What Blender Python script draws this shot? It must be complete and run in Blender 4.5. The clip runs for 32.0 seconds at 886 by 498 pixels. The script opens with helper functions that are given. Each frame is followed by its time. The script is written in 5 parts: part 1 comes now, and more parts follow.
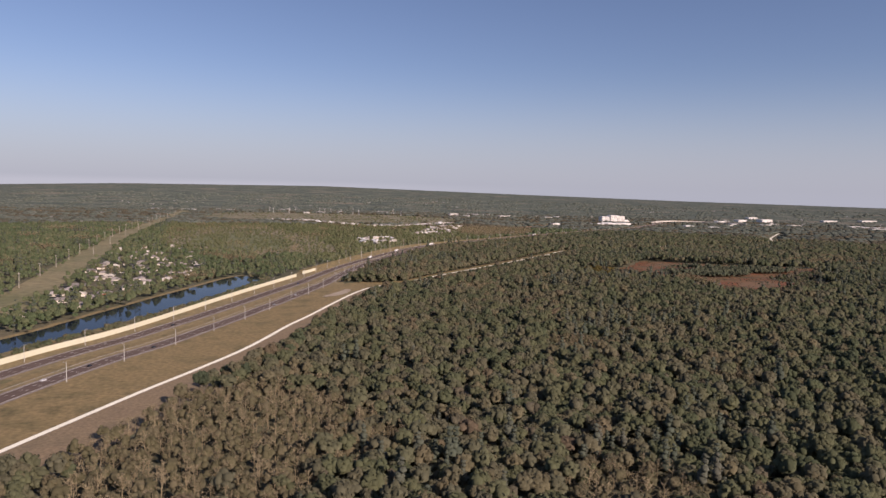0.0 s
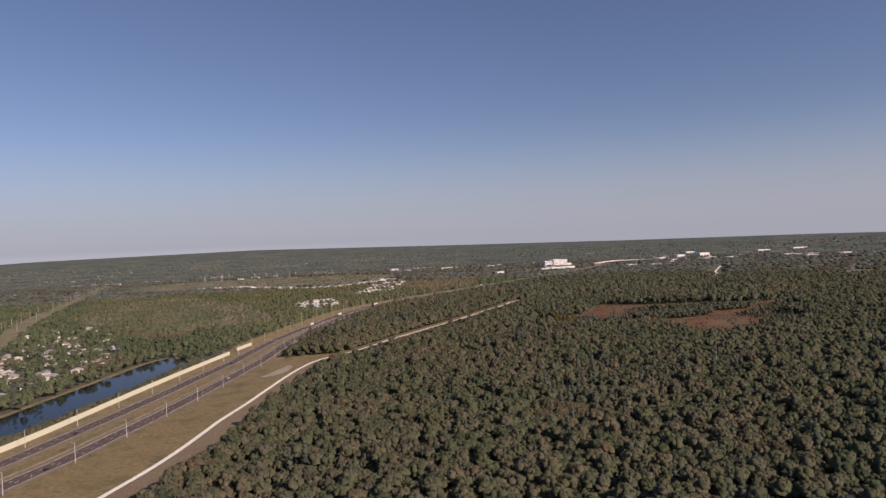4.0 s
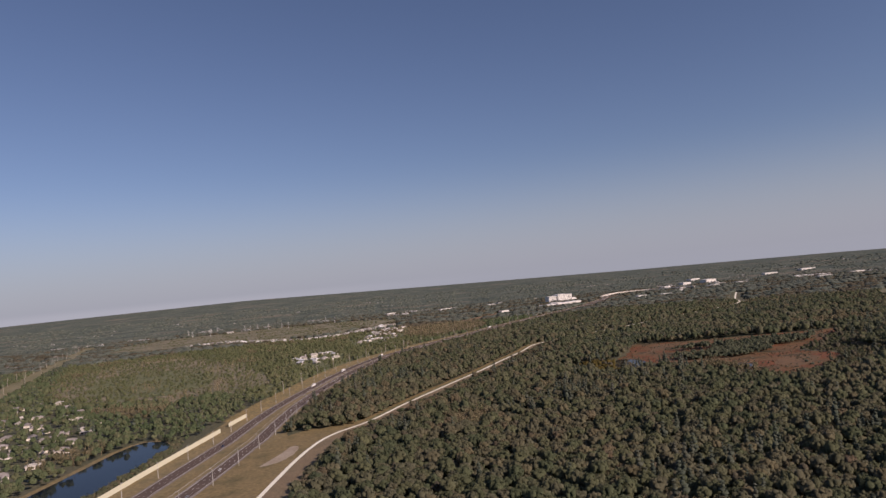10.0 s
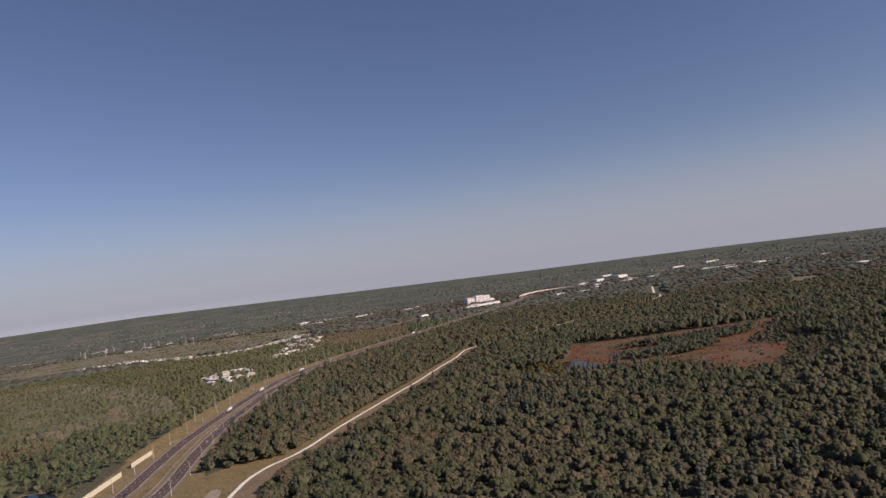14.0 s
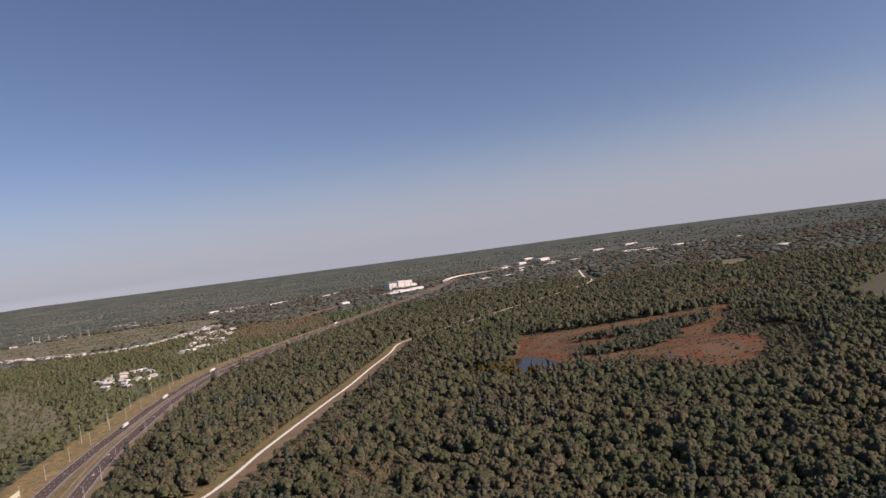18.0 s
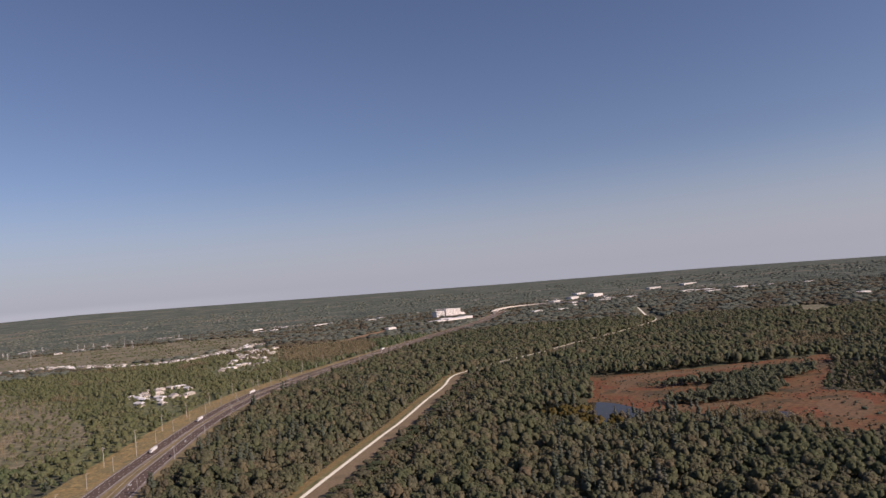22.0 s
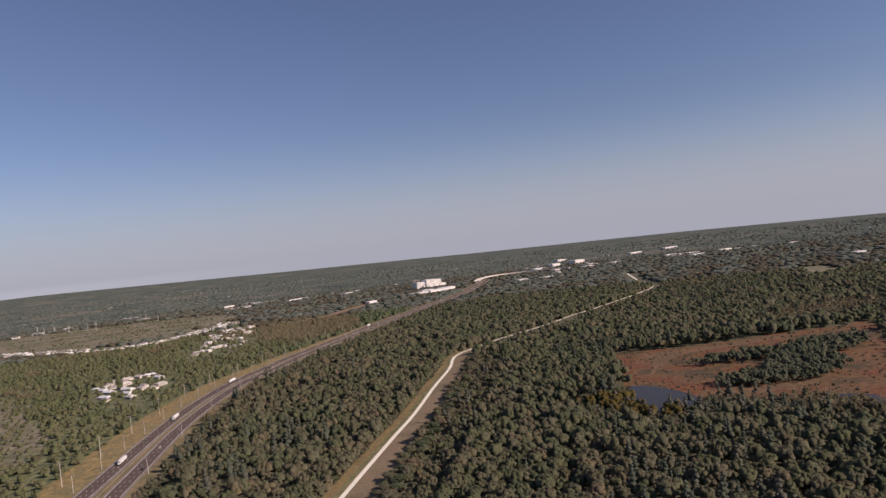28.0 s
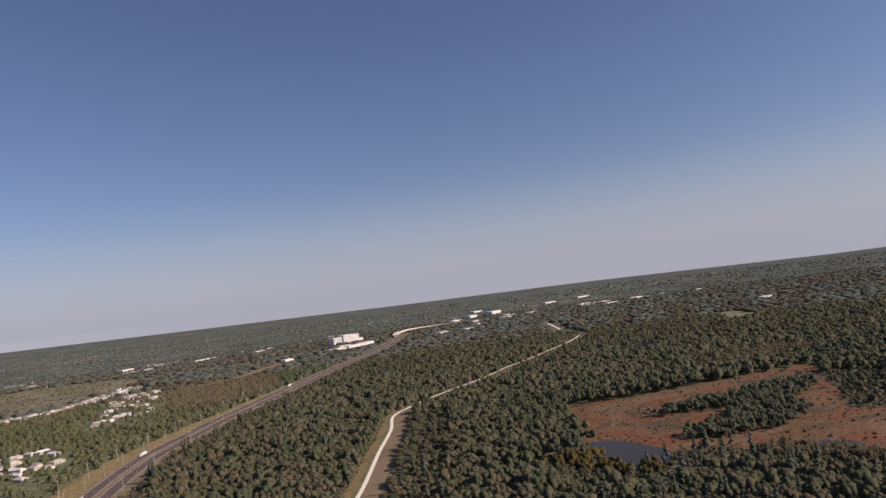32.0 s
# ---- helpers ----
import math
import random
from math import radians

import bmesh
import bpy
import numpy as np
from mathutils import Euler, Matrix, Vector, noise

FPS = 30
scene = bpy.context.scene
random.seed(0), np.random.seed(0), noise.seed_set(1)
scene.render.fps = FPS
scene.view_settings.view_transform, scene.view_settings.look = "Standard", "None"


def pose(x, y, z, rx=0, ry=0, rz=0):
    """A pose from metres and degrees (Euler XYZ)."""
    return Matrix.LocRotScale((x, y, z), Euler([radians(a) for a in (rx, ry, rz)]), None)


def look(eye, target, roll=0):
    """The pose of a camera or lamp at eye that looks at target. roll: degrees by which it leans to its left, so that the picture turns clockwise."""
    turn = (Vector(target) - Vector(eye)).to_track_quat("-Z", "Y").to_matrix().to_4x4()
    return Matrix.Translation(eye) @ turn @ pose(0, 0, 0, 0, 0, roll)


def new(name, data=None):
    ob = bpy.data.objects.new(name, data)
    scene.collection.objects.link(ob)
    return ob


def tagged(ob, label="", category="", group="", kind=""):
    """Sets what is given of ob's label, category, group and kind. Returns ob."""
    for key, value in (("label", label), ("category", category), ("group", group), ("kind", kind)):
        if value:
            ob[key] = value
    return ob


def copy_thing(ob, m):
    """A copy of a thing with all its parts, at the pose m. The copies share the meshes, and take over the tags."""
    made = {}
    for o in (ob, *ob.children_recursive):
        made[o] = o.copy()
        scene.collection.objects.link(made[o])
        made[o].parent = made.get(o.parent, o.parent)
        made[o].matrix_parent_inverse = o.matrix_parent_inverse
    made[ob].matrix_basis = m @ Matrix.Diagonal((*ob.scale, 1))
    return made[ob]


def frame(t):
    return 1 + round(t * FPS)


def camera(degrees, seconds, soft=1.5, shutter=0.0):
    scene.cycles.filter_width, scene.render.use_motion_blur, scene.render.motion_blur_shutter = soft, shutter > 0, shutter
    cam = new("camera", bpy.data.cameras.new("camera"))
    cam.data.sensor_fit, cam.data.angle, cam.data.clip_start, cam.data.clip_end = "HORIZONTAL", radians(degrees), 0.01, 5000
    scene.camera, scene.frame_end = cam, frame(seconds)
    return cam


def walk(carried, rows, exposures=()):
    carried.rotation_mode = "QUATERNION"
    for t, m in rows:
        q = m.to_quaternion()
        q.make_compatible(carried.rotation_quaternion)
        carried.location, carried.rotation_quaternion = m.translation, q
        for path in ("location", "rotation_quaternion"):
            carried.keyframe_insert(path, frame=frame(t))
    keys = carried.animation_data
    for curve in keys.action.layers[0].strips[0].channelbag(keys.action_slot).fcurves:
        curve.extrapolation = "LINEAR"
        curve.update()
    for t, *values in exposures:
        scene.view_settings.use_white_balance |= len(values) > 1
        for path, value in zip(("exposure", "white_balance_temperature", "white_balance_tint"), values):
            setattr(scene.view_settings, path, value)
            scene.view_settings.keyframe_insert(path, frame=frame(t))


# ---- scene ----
cam = camera(64.04, 32.0, soft=1.5)


def heading(x, y, z, yaw, pitch, roll):
    """A camera pose from its place, compass heading from +y, tilt and lean, in degrees."""
    a, p = radians(yaw), radians(pitch)
    way = Vector((math.sin(a) * math.cos(p), math.cos(a) * math.cos(p), math.sin(p)))
    eye = Vector((x, y, z))
    return look(eye, eye + way, roll)


ROWS = [
    (0, -0.3, 0.2, 137.1, 5.31, -4.74, 1.35), (0.5, -1.8, 12.7, 137.4, 6.08, -2.47, 1.13),
    (1, -3.1, 25.2, 137.6, 6.97, -1.47, 0.08), (1.5, -4.4, 37.5, 137.8, 7.87, -1.17, -1.06),
    (2, -5.7, 49.5, 137.9, 8.80, -1.64, -2.28), (2.5, -6.8, 61.3, 138.1, 9.71, -1.34, -2.79),
    (4.5, -3.0, 105.4, 138.8, 10.33, 0.45, -2.69), (5, -3.2, 118.1, 138.6, 10.08, 2.23, -2.57),
    (5.5, -3.6, 131.3, 138.4, 9.56, 2.67, -2.57), (6, -4.1, 144.7, 138.4, 9.15, 3.98, -2.49),
    (6.5, -4.9, 158.3, 138.8, 8.85, 4.26, -2.44), (7, -5.9, 171.9, 139.5, 8.31, 4.00, -2.39),
    (7.5, -7.2, 185.1, 140.4, 7.86, 4.19, -2.41), (8, -8.8, 197.9, 141.5, 7.97, 3.59, -2.62),
    (8.5, -10.8, 210.1, 142.6, 8.74, 3.30, -3.12), (9, -13.0, 221.7, 143.8, 9.66, 3.29, -4.06),
    (9.5, -15.3, 232.9, 145.0, 10.57, 3.21, -4.82), (10, -17.7, 243.6, 146.0, 11.44, 2.61, -5.64),
    (10.5, -20.0, 254.2, 147.0, 12.46, 2.49, -6.55), (11, -22.2, 264.9, 147.6, 13.35, 2.38, -7.27),
    (11.5, -24.2, 275.9, 148.1, 14.11, 1.78, -7.60), (12, -25.9, 287.5, 148.2, 15.08, 1.75, -7.92),
    (12.5, -27.2, 300.0, 148.0, 16.19, 3.33, -7.84), (13, -27.9, 313.5, 147.8, 17.15, 3.46, -8.05),
    (13.5, -28.4, 327.8, 147.8, 18.07, 2.26, -8.06), (14, -28.8, 342.6, 147.8, 18.90, 2.11, -7.84),
    (14.5, -29.0, 357.8, 148.2, 19.83, 2.00, -7.82), (16.5, -22.2, 429.7, 157.5, 23.30, 1.17, -7.80),
    (17, -19.6, 444.3, 158.1, 23.83, -1.25, -8.05), (17.5, -16.9, 458.4, 158.1, 24.65, -1.69, -8.10),
    (18, -14.1, 471.9, 157.7, 25.60, -0.22, -8.19), (18.5, -11.3, 485.1, 157.1, 25.01, 0.84, -7.16),
    (19, -8.6, 498.2, 156.5, 24.03, 0.34, -6.26), (19.5, -6.3, 511.2, 156.1, 22.96, -0.37, -5.59),
    (20, -4.4, 524.0, 155.6, 22.42, -1.48, -5.47), (20.5, -3.2, 536.5, 154.9, 22.62, -1.45, -5.40),
    (21, -2.5, 548.5, 154.2, 22.50, -1.23, -5.30), (21.5, -2.2, 559.7, 153.4, 22.32, 0.77, -5.24),
    (22, -2.1, 570.4, 152.8, 22.31, 2.59, -5.14), (22.5, -2.0, 580.7, 152.5, 22.31, 2.52, -5.17),
    (23, -1.8, 590.7, 152.5, 22.26, 2.01, -5.10), (23.5, -1.6, 600.5, 152.7, 21.75, 3.55, -5.23),
    (24, -1.5, 610.4, 153.2, 21.71, 3.19, -5.26), (24.5, -1.5, 620.5, 153.8, 22.09, 2.83, -5.29),
    (25, -1.7, 630.8, 154.4, 22.97, 2.86, -5.57), (25.5, -2.0, 641.2, 154.9, 23.78, 2.83, -5.61),
    (27.5, 1.2, 684.0, 158.3, 23.80, 0.53, -5.77), (28, 0.6, 693.8, 159.1, 24.60, -0.14, -6.51),
    (28.5, -0.3, 703.4, 159.9, 25.70, -0.37, -7.99), (29, -1.4, 712.6, 160.6, 26.78, 0.23, -8.54),
    (29.5, -2.6, 721.6, 161.5, 27.62, 0.03, -8.65), (30, -3.9, 730.1, 162.3, 28.37, -0.95, -8.54),
    (30.5, -5.4, 738.1, 162.7, 29.23, -1.16, -8.35), (31, -7.3, 745.5, 162.6, 30.20, -1.18, -8.22),
    (31.5, -9.7, 752.5, 161.8, 31.50, 2.24, -8.02), (32, -12.1, 759.3, 160.8, 32.56, 3.23, -7.66),
]
LIGHTNESS = [(0.0, 0.27), (2.0, 0.16), (6.0, -0.01), (13.0, -0.07), (19.0, 0.17), (24.0, 0.06), (32.0, 0.11)]
walk(cam, [(t, heading(*r)) for t, *r in ROWS], [(t, s, 6500, 27) for t, s in LIGHTNESS])

# ---- daylight: a low winter sun behind the viewer's right shoulder ----
SUN_AZ, SUN_EL = 137.0, 31.0          # compass bearing from +y, clockwise; height
world = bpy.data.worlds.new("sky")
scene.world = world
world.use_nodes = True
wn = world.node_tree
sky = wn.nodes.new("ShaderNodeTexSky")
sky.sky_type = "NISHITA"
sky.sun_disc = False
sky.sun_elevation, sky.sun_rotation = radians(SUN_EL), radians(SUN_AZ)
sky.altitude, sky.air_density, sky.dust_density, sky.ozone_density = 50.0, 0.82, 0.8, 2.4
wn.nodes["Background"].inputs["Strength"].default_value = 0.077
# thin pale haze that lies along the whole horizon
wco, wsep, wlow, wmix = (wn.nodes.new("ShaderNodeTexCoord"), wn.nodes.new("ShaderNodeSeparateXYZ"), wn.nodes.new("ShaderNodeMapRange"), wn.nodes.new("ShaderNodeMix"))
wlow.interpolation_type = "SMOOTHERSTEP"
wlow.inputs["From Min"].default_value, wlow.inputs["From Max"].default_value = -0.03, 0.19
wlow.inputs["To Min"].default_value, wlow.inputs["To Max"].default_value = 0.85, 0.0
wmix.data_type = "RGBA"
wmix.inputs[7].default_value = (4.6, 5.15, 5.7, 1)
wn.links.new(wco.outputs["Generated"], wsep.inputs["Vector"])
wn.links.new(wsep.outputs["Z"], wlow.inputs["Value"])
wn.links.new(wlow.outputs["Result"], wmix.inputs[0])
wn.links.new(sky.outputs["Color"], wmix.inputs[6])
# a thin white haze layer that lies on the horizon itself
wthin, wpale = wn.nodes.new("ShaderNodeMapRange"), wn.nodes.new("ShaderNodeMix")
wthin.interpolation_type = "SMOOTHSTEP"
wthin.inputs["From Min"].default_value, wthin.inputs["From Max"].default_value = 0.0, 0.011
wthin.inputs["To Min"].default_value, wthin.inputs["To Max"].default_value = 0.34, 0.0
wpale.data_type = "RGBA"
wpale.inputs[7].default_value = (6.2, 6.6, 6.9, 1)
wn.links.new(wsep.outputs["Z"], wthin.inputs["Value"])
wwest, wboth = wn.nodes.new("ShaderNodeMapRange"), wn.nodes.new("ShaderNodeMath")
wwest.interpolation_type, wboth.operation = "SMOOTHSTEP", "MULTIPLY"
wwest.inputs["From Min"].default_value, wwest.inputs["From Max"].default_value = -0.2, 0.3
wwest.inputs["To Min"].default_value, wwest.inputs["To Max"].default_value = 1.3, 0.15
wn.links.new(wsep.outputs["X"], wwest.inputs["Value"])
wn.links.new(wthin.outputs["Result"], wboth.inputs[0])
wn.links.new(wwest.outputs["Result"], wboth.inputs[1])
wn.links.new(wboth.outputs["Value"], wpale.inputs[0])
wn.links.new(wmix.outputs[2], wpale.inputs[6])
wn.links.new(wpale.outputs[2], wn.nodes["Background"].inputs["Color"])
sun_data = bpy.data.lights.new("sun", "SUN")
sun_data.energy, sun_data.angle, sun_data.color = 4.5, radians(0.8), (1.0, 0.89, 0.74)
sun = new("sun", sun_data)
a, e = radians(SUN_AZ), radians(SUN_EL)
sun_way = Vector((math.sin(a) * math.cos(e), math.cos(a) * math.cos(e), math.sin(e)))
sun.matrix_world = look(sun_way * 900, (0, 0, 0))


# ---- materials ----
def material(name, colours, scale=1.0, rough=0.85, bump=0.0, metal=0.0, detail=6.0, space="Object", fine=None, tint="", spread=0.25, spec=0.3):
    """A surface whose colour wanders through `colours` by noise of `scale` per metre, with a second, finer noise over it.
    tint: a float attribute, or 'object' for each object's own random, that lightens or darkens each piece."""
    m = bpy.data.materials.new(name)
    m.use_nodes = True
    n, l = m.node_tree.nodes, m.node_tree.links
    b = n["Principled BSDF"]
    b.inputs["Roughness"].default_value, b.inputs["Metallic"].default_value = rough, metal
    b.inputs["Specular IOR Level"].default_value = spec
    co = n.new("ShaderNodeTexCoord")
    big, small = n.new("ShaderNodeTexNoise"), n.new("ShaderNodeTexNoise")
    big.inputs["Scale"].default_value, big.inputs["Detail"].default_value = scale, detail
    small.inputs["Scale"].default_value, small.inputs["Detail"].default_value = fine or scale * 9.0, 4.0
    ramp = n.new("ShaderNodeValToRGB")
    while len(ramp.color_ramp.elements) < len(colours):
        ramp.color_ramp.elements.new(0.5)
    for i, c in enumerate(colours):
        ramp.color_ramp.elements[i].position = 0.3 + 0.4 * i / max(1, len(colours) - 1)
        ramp.color_ramp.elements[i].color = (*c, 1)
    l.new(co.outputs[space], big.inputs["Vector"])
    l.new(co.outputs[space], small.inputs["Vector"])
    l.new(big.outputs["Fac"], ramp.inputs["Fac"])
    vary = n.new("ShaderNodeMapRange")
    vary.inputs["From Min"].default_value, vary.inputs["From Max"].default_value = 0.3, 0.7
    vary.inputs["To Min"].default_value, vary.inputs["To Max"].default_value = 1 - spread, 1 + spread
    l.new(small.outputs["Fac"], vary.inputs["Value"])
    mix = n.new("ShaderNodeVectorMath")
    mix.operation = "SCALE"
    l.new(ramp.outputs["Color"], mix.inputs[0])
    l.new(vary.outputs["Result"], mix.inputs["Scale"])
    last = mix.outputs["Vector"]
    if tint:
        if tint == "object":
            src = n.new("ShaderNodeObjectInfo").outputs["Random"]
        else:
            at = n.new("ShaderNodeAttribute")
            at.attribute_name = tint
            src = at.outputs["Fac"]
        hue = n.new("ShaderNodeMapRange")
        hue.inputs["To Min"].default_value, hue.inputs["To Max"].default_value = 0.65, 1.35
        l.new(src, hue.inputs["Value"])
        second = n.new("ShaderNodeVectorMath")
        second.operation = "SCALE"
        l.new(last, second.inputs[0])
        l.new(hue.outputs["Result"], second.inputs["Scale"])
        last = second.outputs["Vector"]
    l.new(last, b.inputs["Base Color"])
    if bump:
        bp = n.new("ShaderNodeBump")
        bp.inputs["Strength"].default_value, bp.inputs["Distance"].default_value = 1.0, bump
        l.new(small.outputs["Fac"], bp.inputs["Height"])
        l.new(bp.outputs["Normal"], b.inputs["Normal"])
    return m


def leaf_material(name, colours, tint="tint", scale=0.9):
    """Foliage: each tree takes a colour of the range by its tint, each spray a little of its own; light passes through."""
    m = bpy.data.materials.new(name)
    m.use_nodes = True
    n, l = m.node_tree.nodes, m.node_tree.links
    b = n["Principled BSDF"]
    b.inputs["Roughness"].default_value, b.inputs["Specular IOR Level"].default_value = 0.75, 0.12
    if tint == "object":
        src = n.new("ShaderNodeObjectInfo").outputs["Random"]
    else:
        at = n.new("ShaderNodeAttribute")
        at.attribute_name = tint
        src = at.outputs["Fac"]
    ramp = n.new("ShaderNodeValToRGB")
    while len(ramp.color_ramp.elements) < len(colours):
        ramp.color_ramp.elements.new(0.5)
    for i, c in enumerate(colours):
        ramp.color_ramp.elements[i].position = i / max(1, len(colours) - 1)
        ramp.color_ramp.elements[i].color = (*c, 1)
    l.new(src, ramp.inputs["Fac"])
    isl = n.new("ShaderNodeNewGeometry")
    co = n.new("ShaderNodeTexCoord")
    ns = n.new("ShaderNodeTexNoise")
    ns.inputs["Scale"].default_value, ns.inputs["Detail"].default_value = scale, 6.0
    l.new(co.outputs["Object"], ns.inputs["Vector"])
    add = n.new("ShaderNodeMath")
    add.operation = "ADD"
    l.new(isl.outputs["Random Per Island"], add.inputs[0])
    l.new(ns.outputs["Fac"], add.inputs[1])
    vary = n.new("ShaderNodeMapRange")
    vary.inputs["From Min"].default_value, vary.inputs["From Max"].default_value = 0.3, 1.7
    vary.inputs["To Min"].default_value, vary.inputs["To Max"].default_value = 0.76, 1.24
    l.new(add.outputs[0], vary.inputs["Value"])
    mix = n.new("ShaderNodeVectorMath")
    mix.operation = "SCALE"
    l.new(ramp.outputs["Color"], mix.inputs[0])
    l.new(vary.outputs["Result"], mix.inputs["Scale"])
    l.new(mix.outputs["Vector"], b.inputs["Base Color"])
    bp = n.new("ShaderNodeBump")
    bp.inputs["Strength"].default_value, bp.inputs["Distance"].default_value = 0.8, 0.5
    l.new(ns.outputs["Fac"], bp.inputs["Height"])
    # leaves of a spray face the light more evenly than the bough that carries them
    lift, even = n.new("ShaderNodeVectorMath"), n.new("ShaderNodeVectorMath")
    lift.operation, even.operation = "ADD", "NORMALIZE"
    lift.inputs[1].default_value = (0.0, 0.0, 0.75)
    l.new(bp.outputs["Normal"], lift.inputs[0])
    l.new(lift.outputs["Vector"], even.inputs[0])
    l.new(even.outputs["Vector"], b.inputs["Normal"])
    glow, both = n.new("ShaderNodeBsdfTranslucent"), n.new("ShaderNodeMixShader")
    both.inputs["Fac"].default_value = 0.4
    l.new(mix.outputs["Vector"], glow.inputs["Color"])
    l.new(even.outputs["Vector"], glow.inputs["Normal"])
    l.new(b.outputs["BSDF"], both.inputs[1])
    l.new(glow.outputs["BSDF"], both.inputs[2])
    l.new(both.outputs["Shader"], n["Material Output"].inputs["Surface"])
    return m


M_GROUND = material("forest_floor", [(0.075, 0.08, 0.045), (0.1, 0.095, 0.055), (0.14, 0.12, 0.075)], scale=0.004, fine=0.25, spread=0.35, bump=0.5)
M_VERGE = material("dry_mown_grass", [(0.16, 0.13, 0.065), (0.24, 0.18, 0.086), (0.2, 0.155, 0.076), (0.135, 0.118, 0.053)], scale=0.035, fine=0.3, spread=0.3, bump=0.1)
M_BROWN = material("dry_marsh_grass", [(0.13, 0.122, 0.072), (0.23, 0.19, 0.12), (0.185, 0.165, 0.1), (0.14, 0.138, 0.076), (0.215, 0.182, 0.112)], scale=0.009, fine=0.07, spread=0.38, detail=9.0)
M_OLIVE = material("olive_verge_grass", [(0.153, 0.118, 0.053), (0.230, 0.168, 0.077), (0.193, 0.145, 0.066), (0.132, 0.106, 0.047)], scale=0.04, fine=0.3, spread=0.28)
M_GREEN = material("marsh_green", [(0.1, 0.118, 0.052), (0.13, 0.142, 0.064), (0.16, 0.16, 0.078), (0.115, 0.128, 0.058), (0.18, 0.168, 0.095)], scale=0.014, fine=0.1, spread=0.4, detail=9.0)
M_GOLD = material("golden_verge_grass", [(0.336, 0.240, 0.098), (0.192, 0.156, 0.071), (0.300, 0.210, 0.086), (0.144, 0.130, 0.060)], scale=0.045, fine=0.3, spread=0.4)
M_RED = material("red_marsh_growth", [(0.184, 0.068, 0.029), (0.147, 0.058, 0.024), (0.155, 0.084, 0.037), (0.096, 0.062, 0.029), (0.063, 0.053, 0.028)], scale=0.022, fine=0.2, spread=0.4, bump=0.4)
M_SEDGE = material("tan_sedge_grass", [(0.184, 0.099, 0.049), (0.156, 0.095, 0.049), (0.119, 0.079, 0.043)], scale=0.03, fine=0.25, spread=0.35)
M_CLEAR = material("straw_clearing_grass", [(0.24, 0.2, 0.11), (0.2, 0.175, 0.092), (0.155, 0.15, 0.072)], scale=0.01, fine=0.1, spread=0.25)
M_DIRT = material("pale_sand", [(0.391, 0.324, 0.246), (0.306, 0.241, 0.172)], scale=0.05, spread=0.2)
M_ORANGE = material("bare_orange_soil", [(0.3, 0.18, 0.1), (0.24, 0.16, 0.09)], scale=0.02, spread=0.3)
M_SOIL = material("bare_verge_soil", [(0.19, 0.138, 0.084), (0.22, 0.162, 0.096), (0.145, 0.115, 0.069)], scale=0.03, fine=0.5, spread=0.25)
M_ASPHALT = material("worn_asphalt", [(0.111, 0.081, 0.068), (0.135, 0.099, 0.080)], scale=0.05, fine=1.5, spread=0.15, rough=0.95, spec=0.1)
M_SHOULDER = material("pale_shoulder_asphalt", [(0.25, 0.215, 0.19), (0.21, 0.18, 0.16)], scale=0.05, fine=1.0, spread=0.12)
M_PAINT = material("road_paint", [(0.74, 0.71, 0.66), (0.66, 0.63, 0.58)], scale=0.5)
M_TRAIL = material("pale_concrete_path", [(0.870, 0.828, 0.682), (0.800, 0.758, 0.624)], scale=0.08, fine=0.8, spread=0.06)
M_WALL = material("cream_precast_concrete", [(0.596, 0.565, 0.420), (0.540, 0.514, 0.377)], scale=0.06, fine=0.7, spread=0.07)
M_POST = material("grey_concrete", [(0.4, 0.36, 0.3), (0.35, 0.31, 0.26)], scale=0.3)
M_STEEL = material("galvanised_steel", [(0.62, 0.6, 0.56), (0.54, 0.52, 0.48)], scale=0.5, rough=0.55, metal=0.2)
M_WOOD = material("weathered_wood", [(0.48, 0.43, 0.36), (0.4, 0.36, 0.3)], scale=0.6)
M_BARK = material("grey_bark", [(0.17, 0.14, 0.11), (0.12, 0.1, 0.08)], scale=0.8, bump=0.05)
M_TWIG = material("bare_grey_twigs", [(0.253, 0.205, 0.121), (0.197, 0.155, 0.092)], scale=0.6, tint="tint")
M_ROOF_PALE = material("pale_roof", [(0.5, 0.46, 0.4), (0.4, 0.36, 0.31)], scale=0.2, tint="object")
M_ROOF_GREY = material("grey_shingle_roof", [(0.3, 0.27, 0.25), (0.24, 0.21, 0.19)], scale=0.3, tint="object")
M_ROOF_RED = material("terracotta_roof", [(0.36, 0.12, 0.07), (0.3, 0.1, 0.06)], scale=0.3, tint="object")
M_STUCCO = material("light_stucco", [(0.62, 0.56, 0.47), (0.55, 0.49, 0.41)], scale=0.3, tint="object")
M_WHITE = material("white_render", [(0.78, 0.74, 0.68), (0.7, 0.66, 0.6)], scale=0.05, spread=0.08)
M_WHITEROOF = material("white_membrane_roof", [(0.74, 0.72, 0.7), (0.62, 0.6, 0.58)], scale=0.04, spread=0.1)
M_CONCRETE = material("pale_bridge_concrete", [(0.66, 0.6, 0.52), (0.6, 0.54, 0.46)], scale=0.04, spread=0.08)
M_DARKGLASS = material("dark_window_glass", [(0.03, 0.035, 0.045), (0.05, 0.055, 0.06)], scale=0.2, rough=0.12, spec=0.6)
M_TYRE = material("black_rubber", [(0.02, 0.02, 0.02), (0.03, 0.03, 0.03)], scale=3.0)
M_RIM = material("alloy_rim", [(0.5, 0.5, 0.5), (0.4, 0.4, 0.4)], scale=3.0, rough=0.35, metal=0.8)
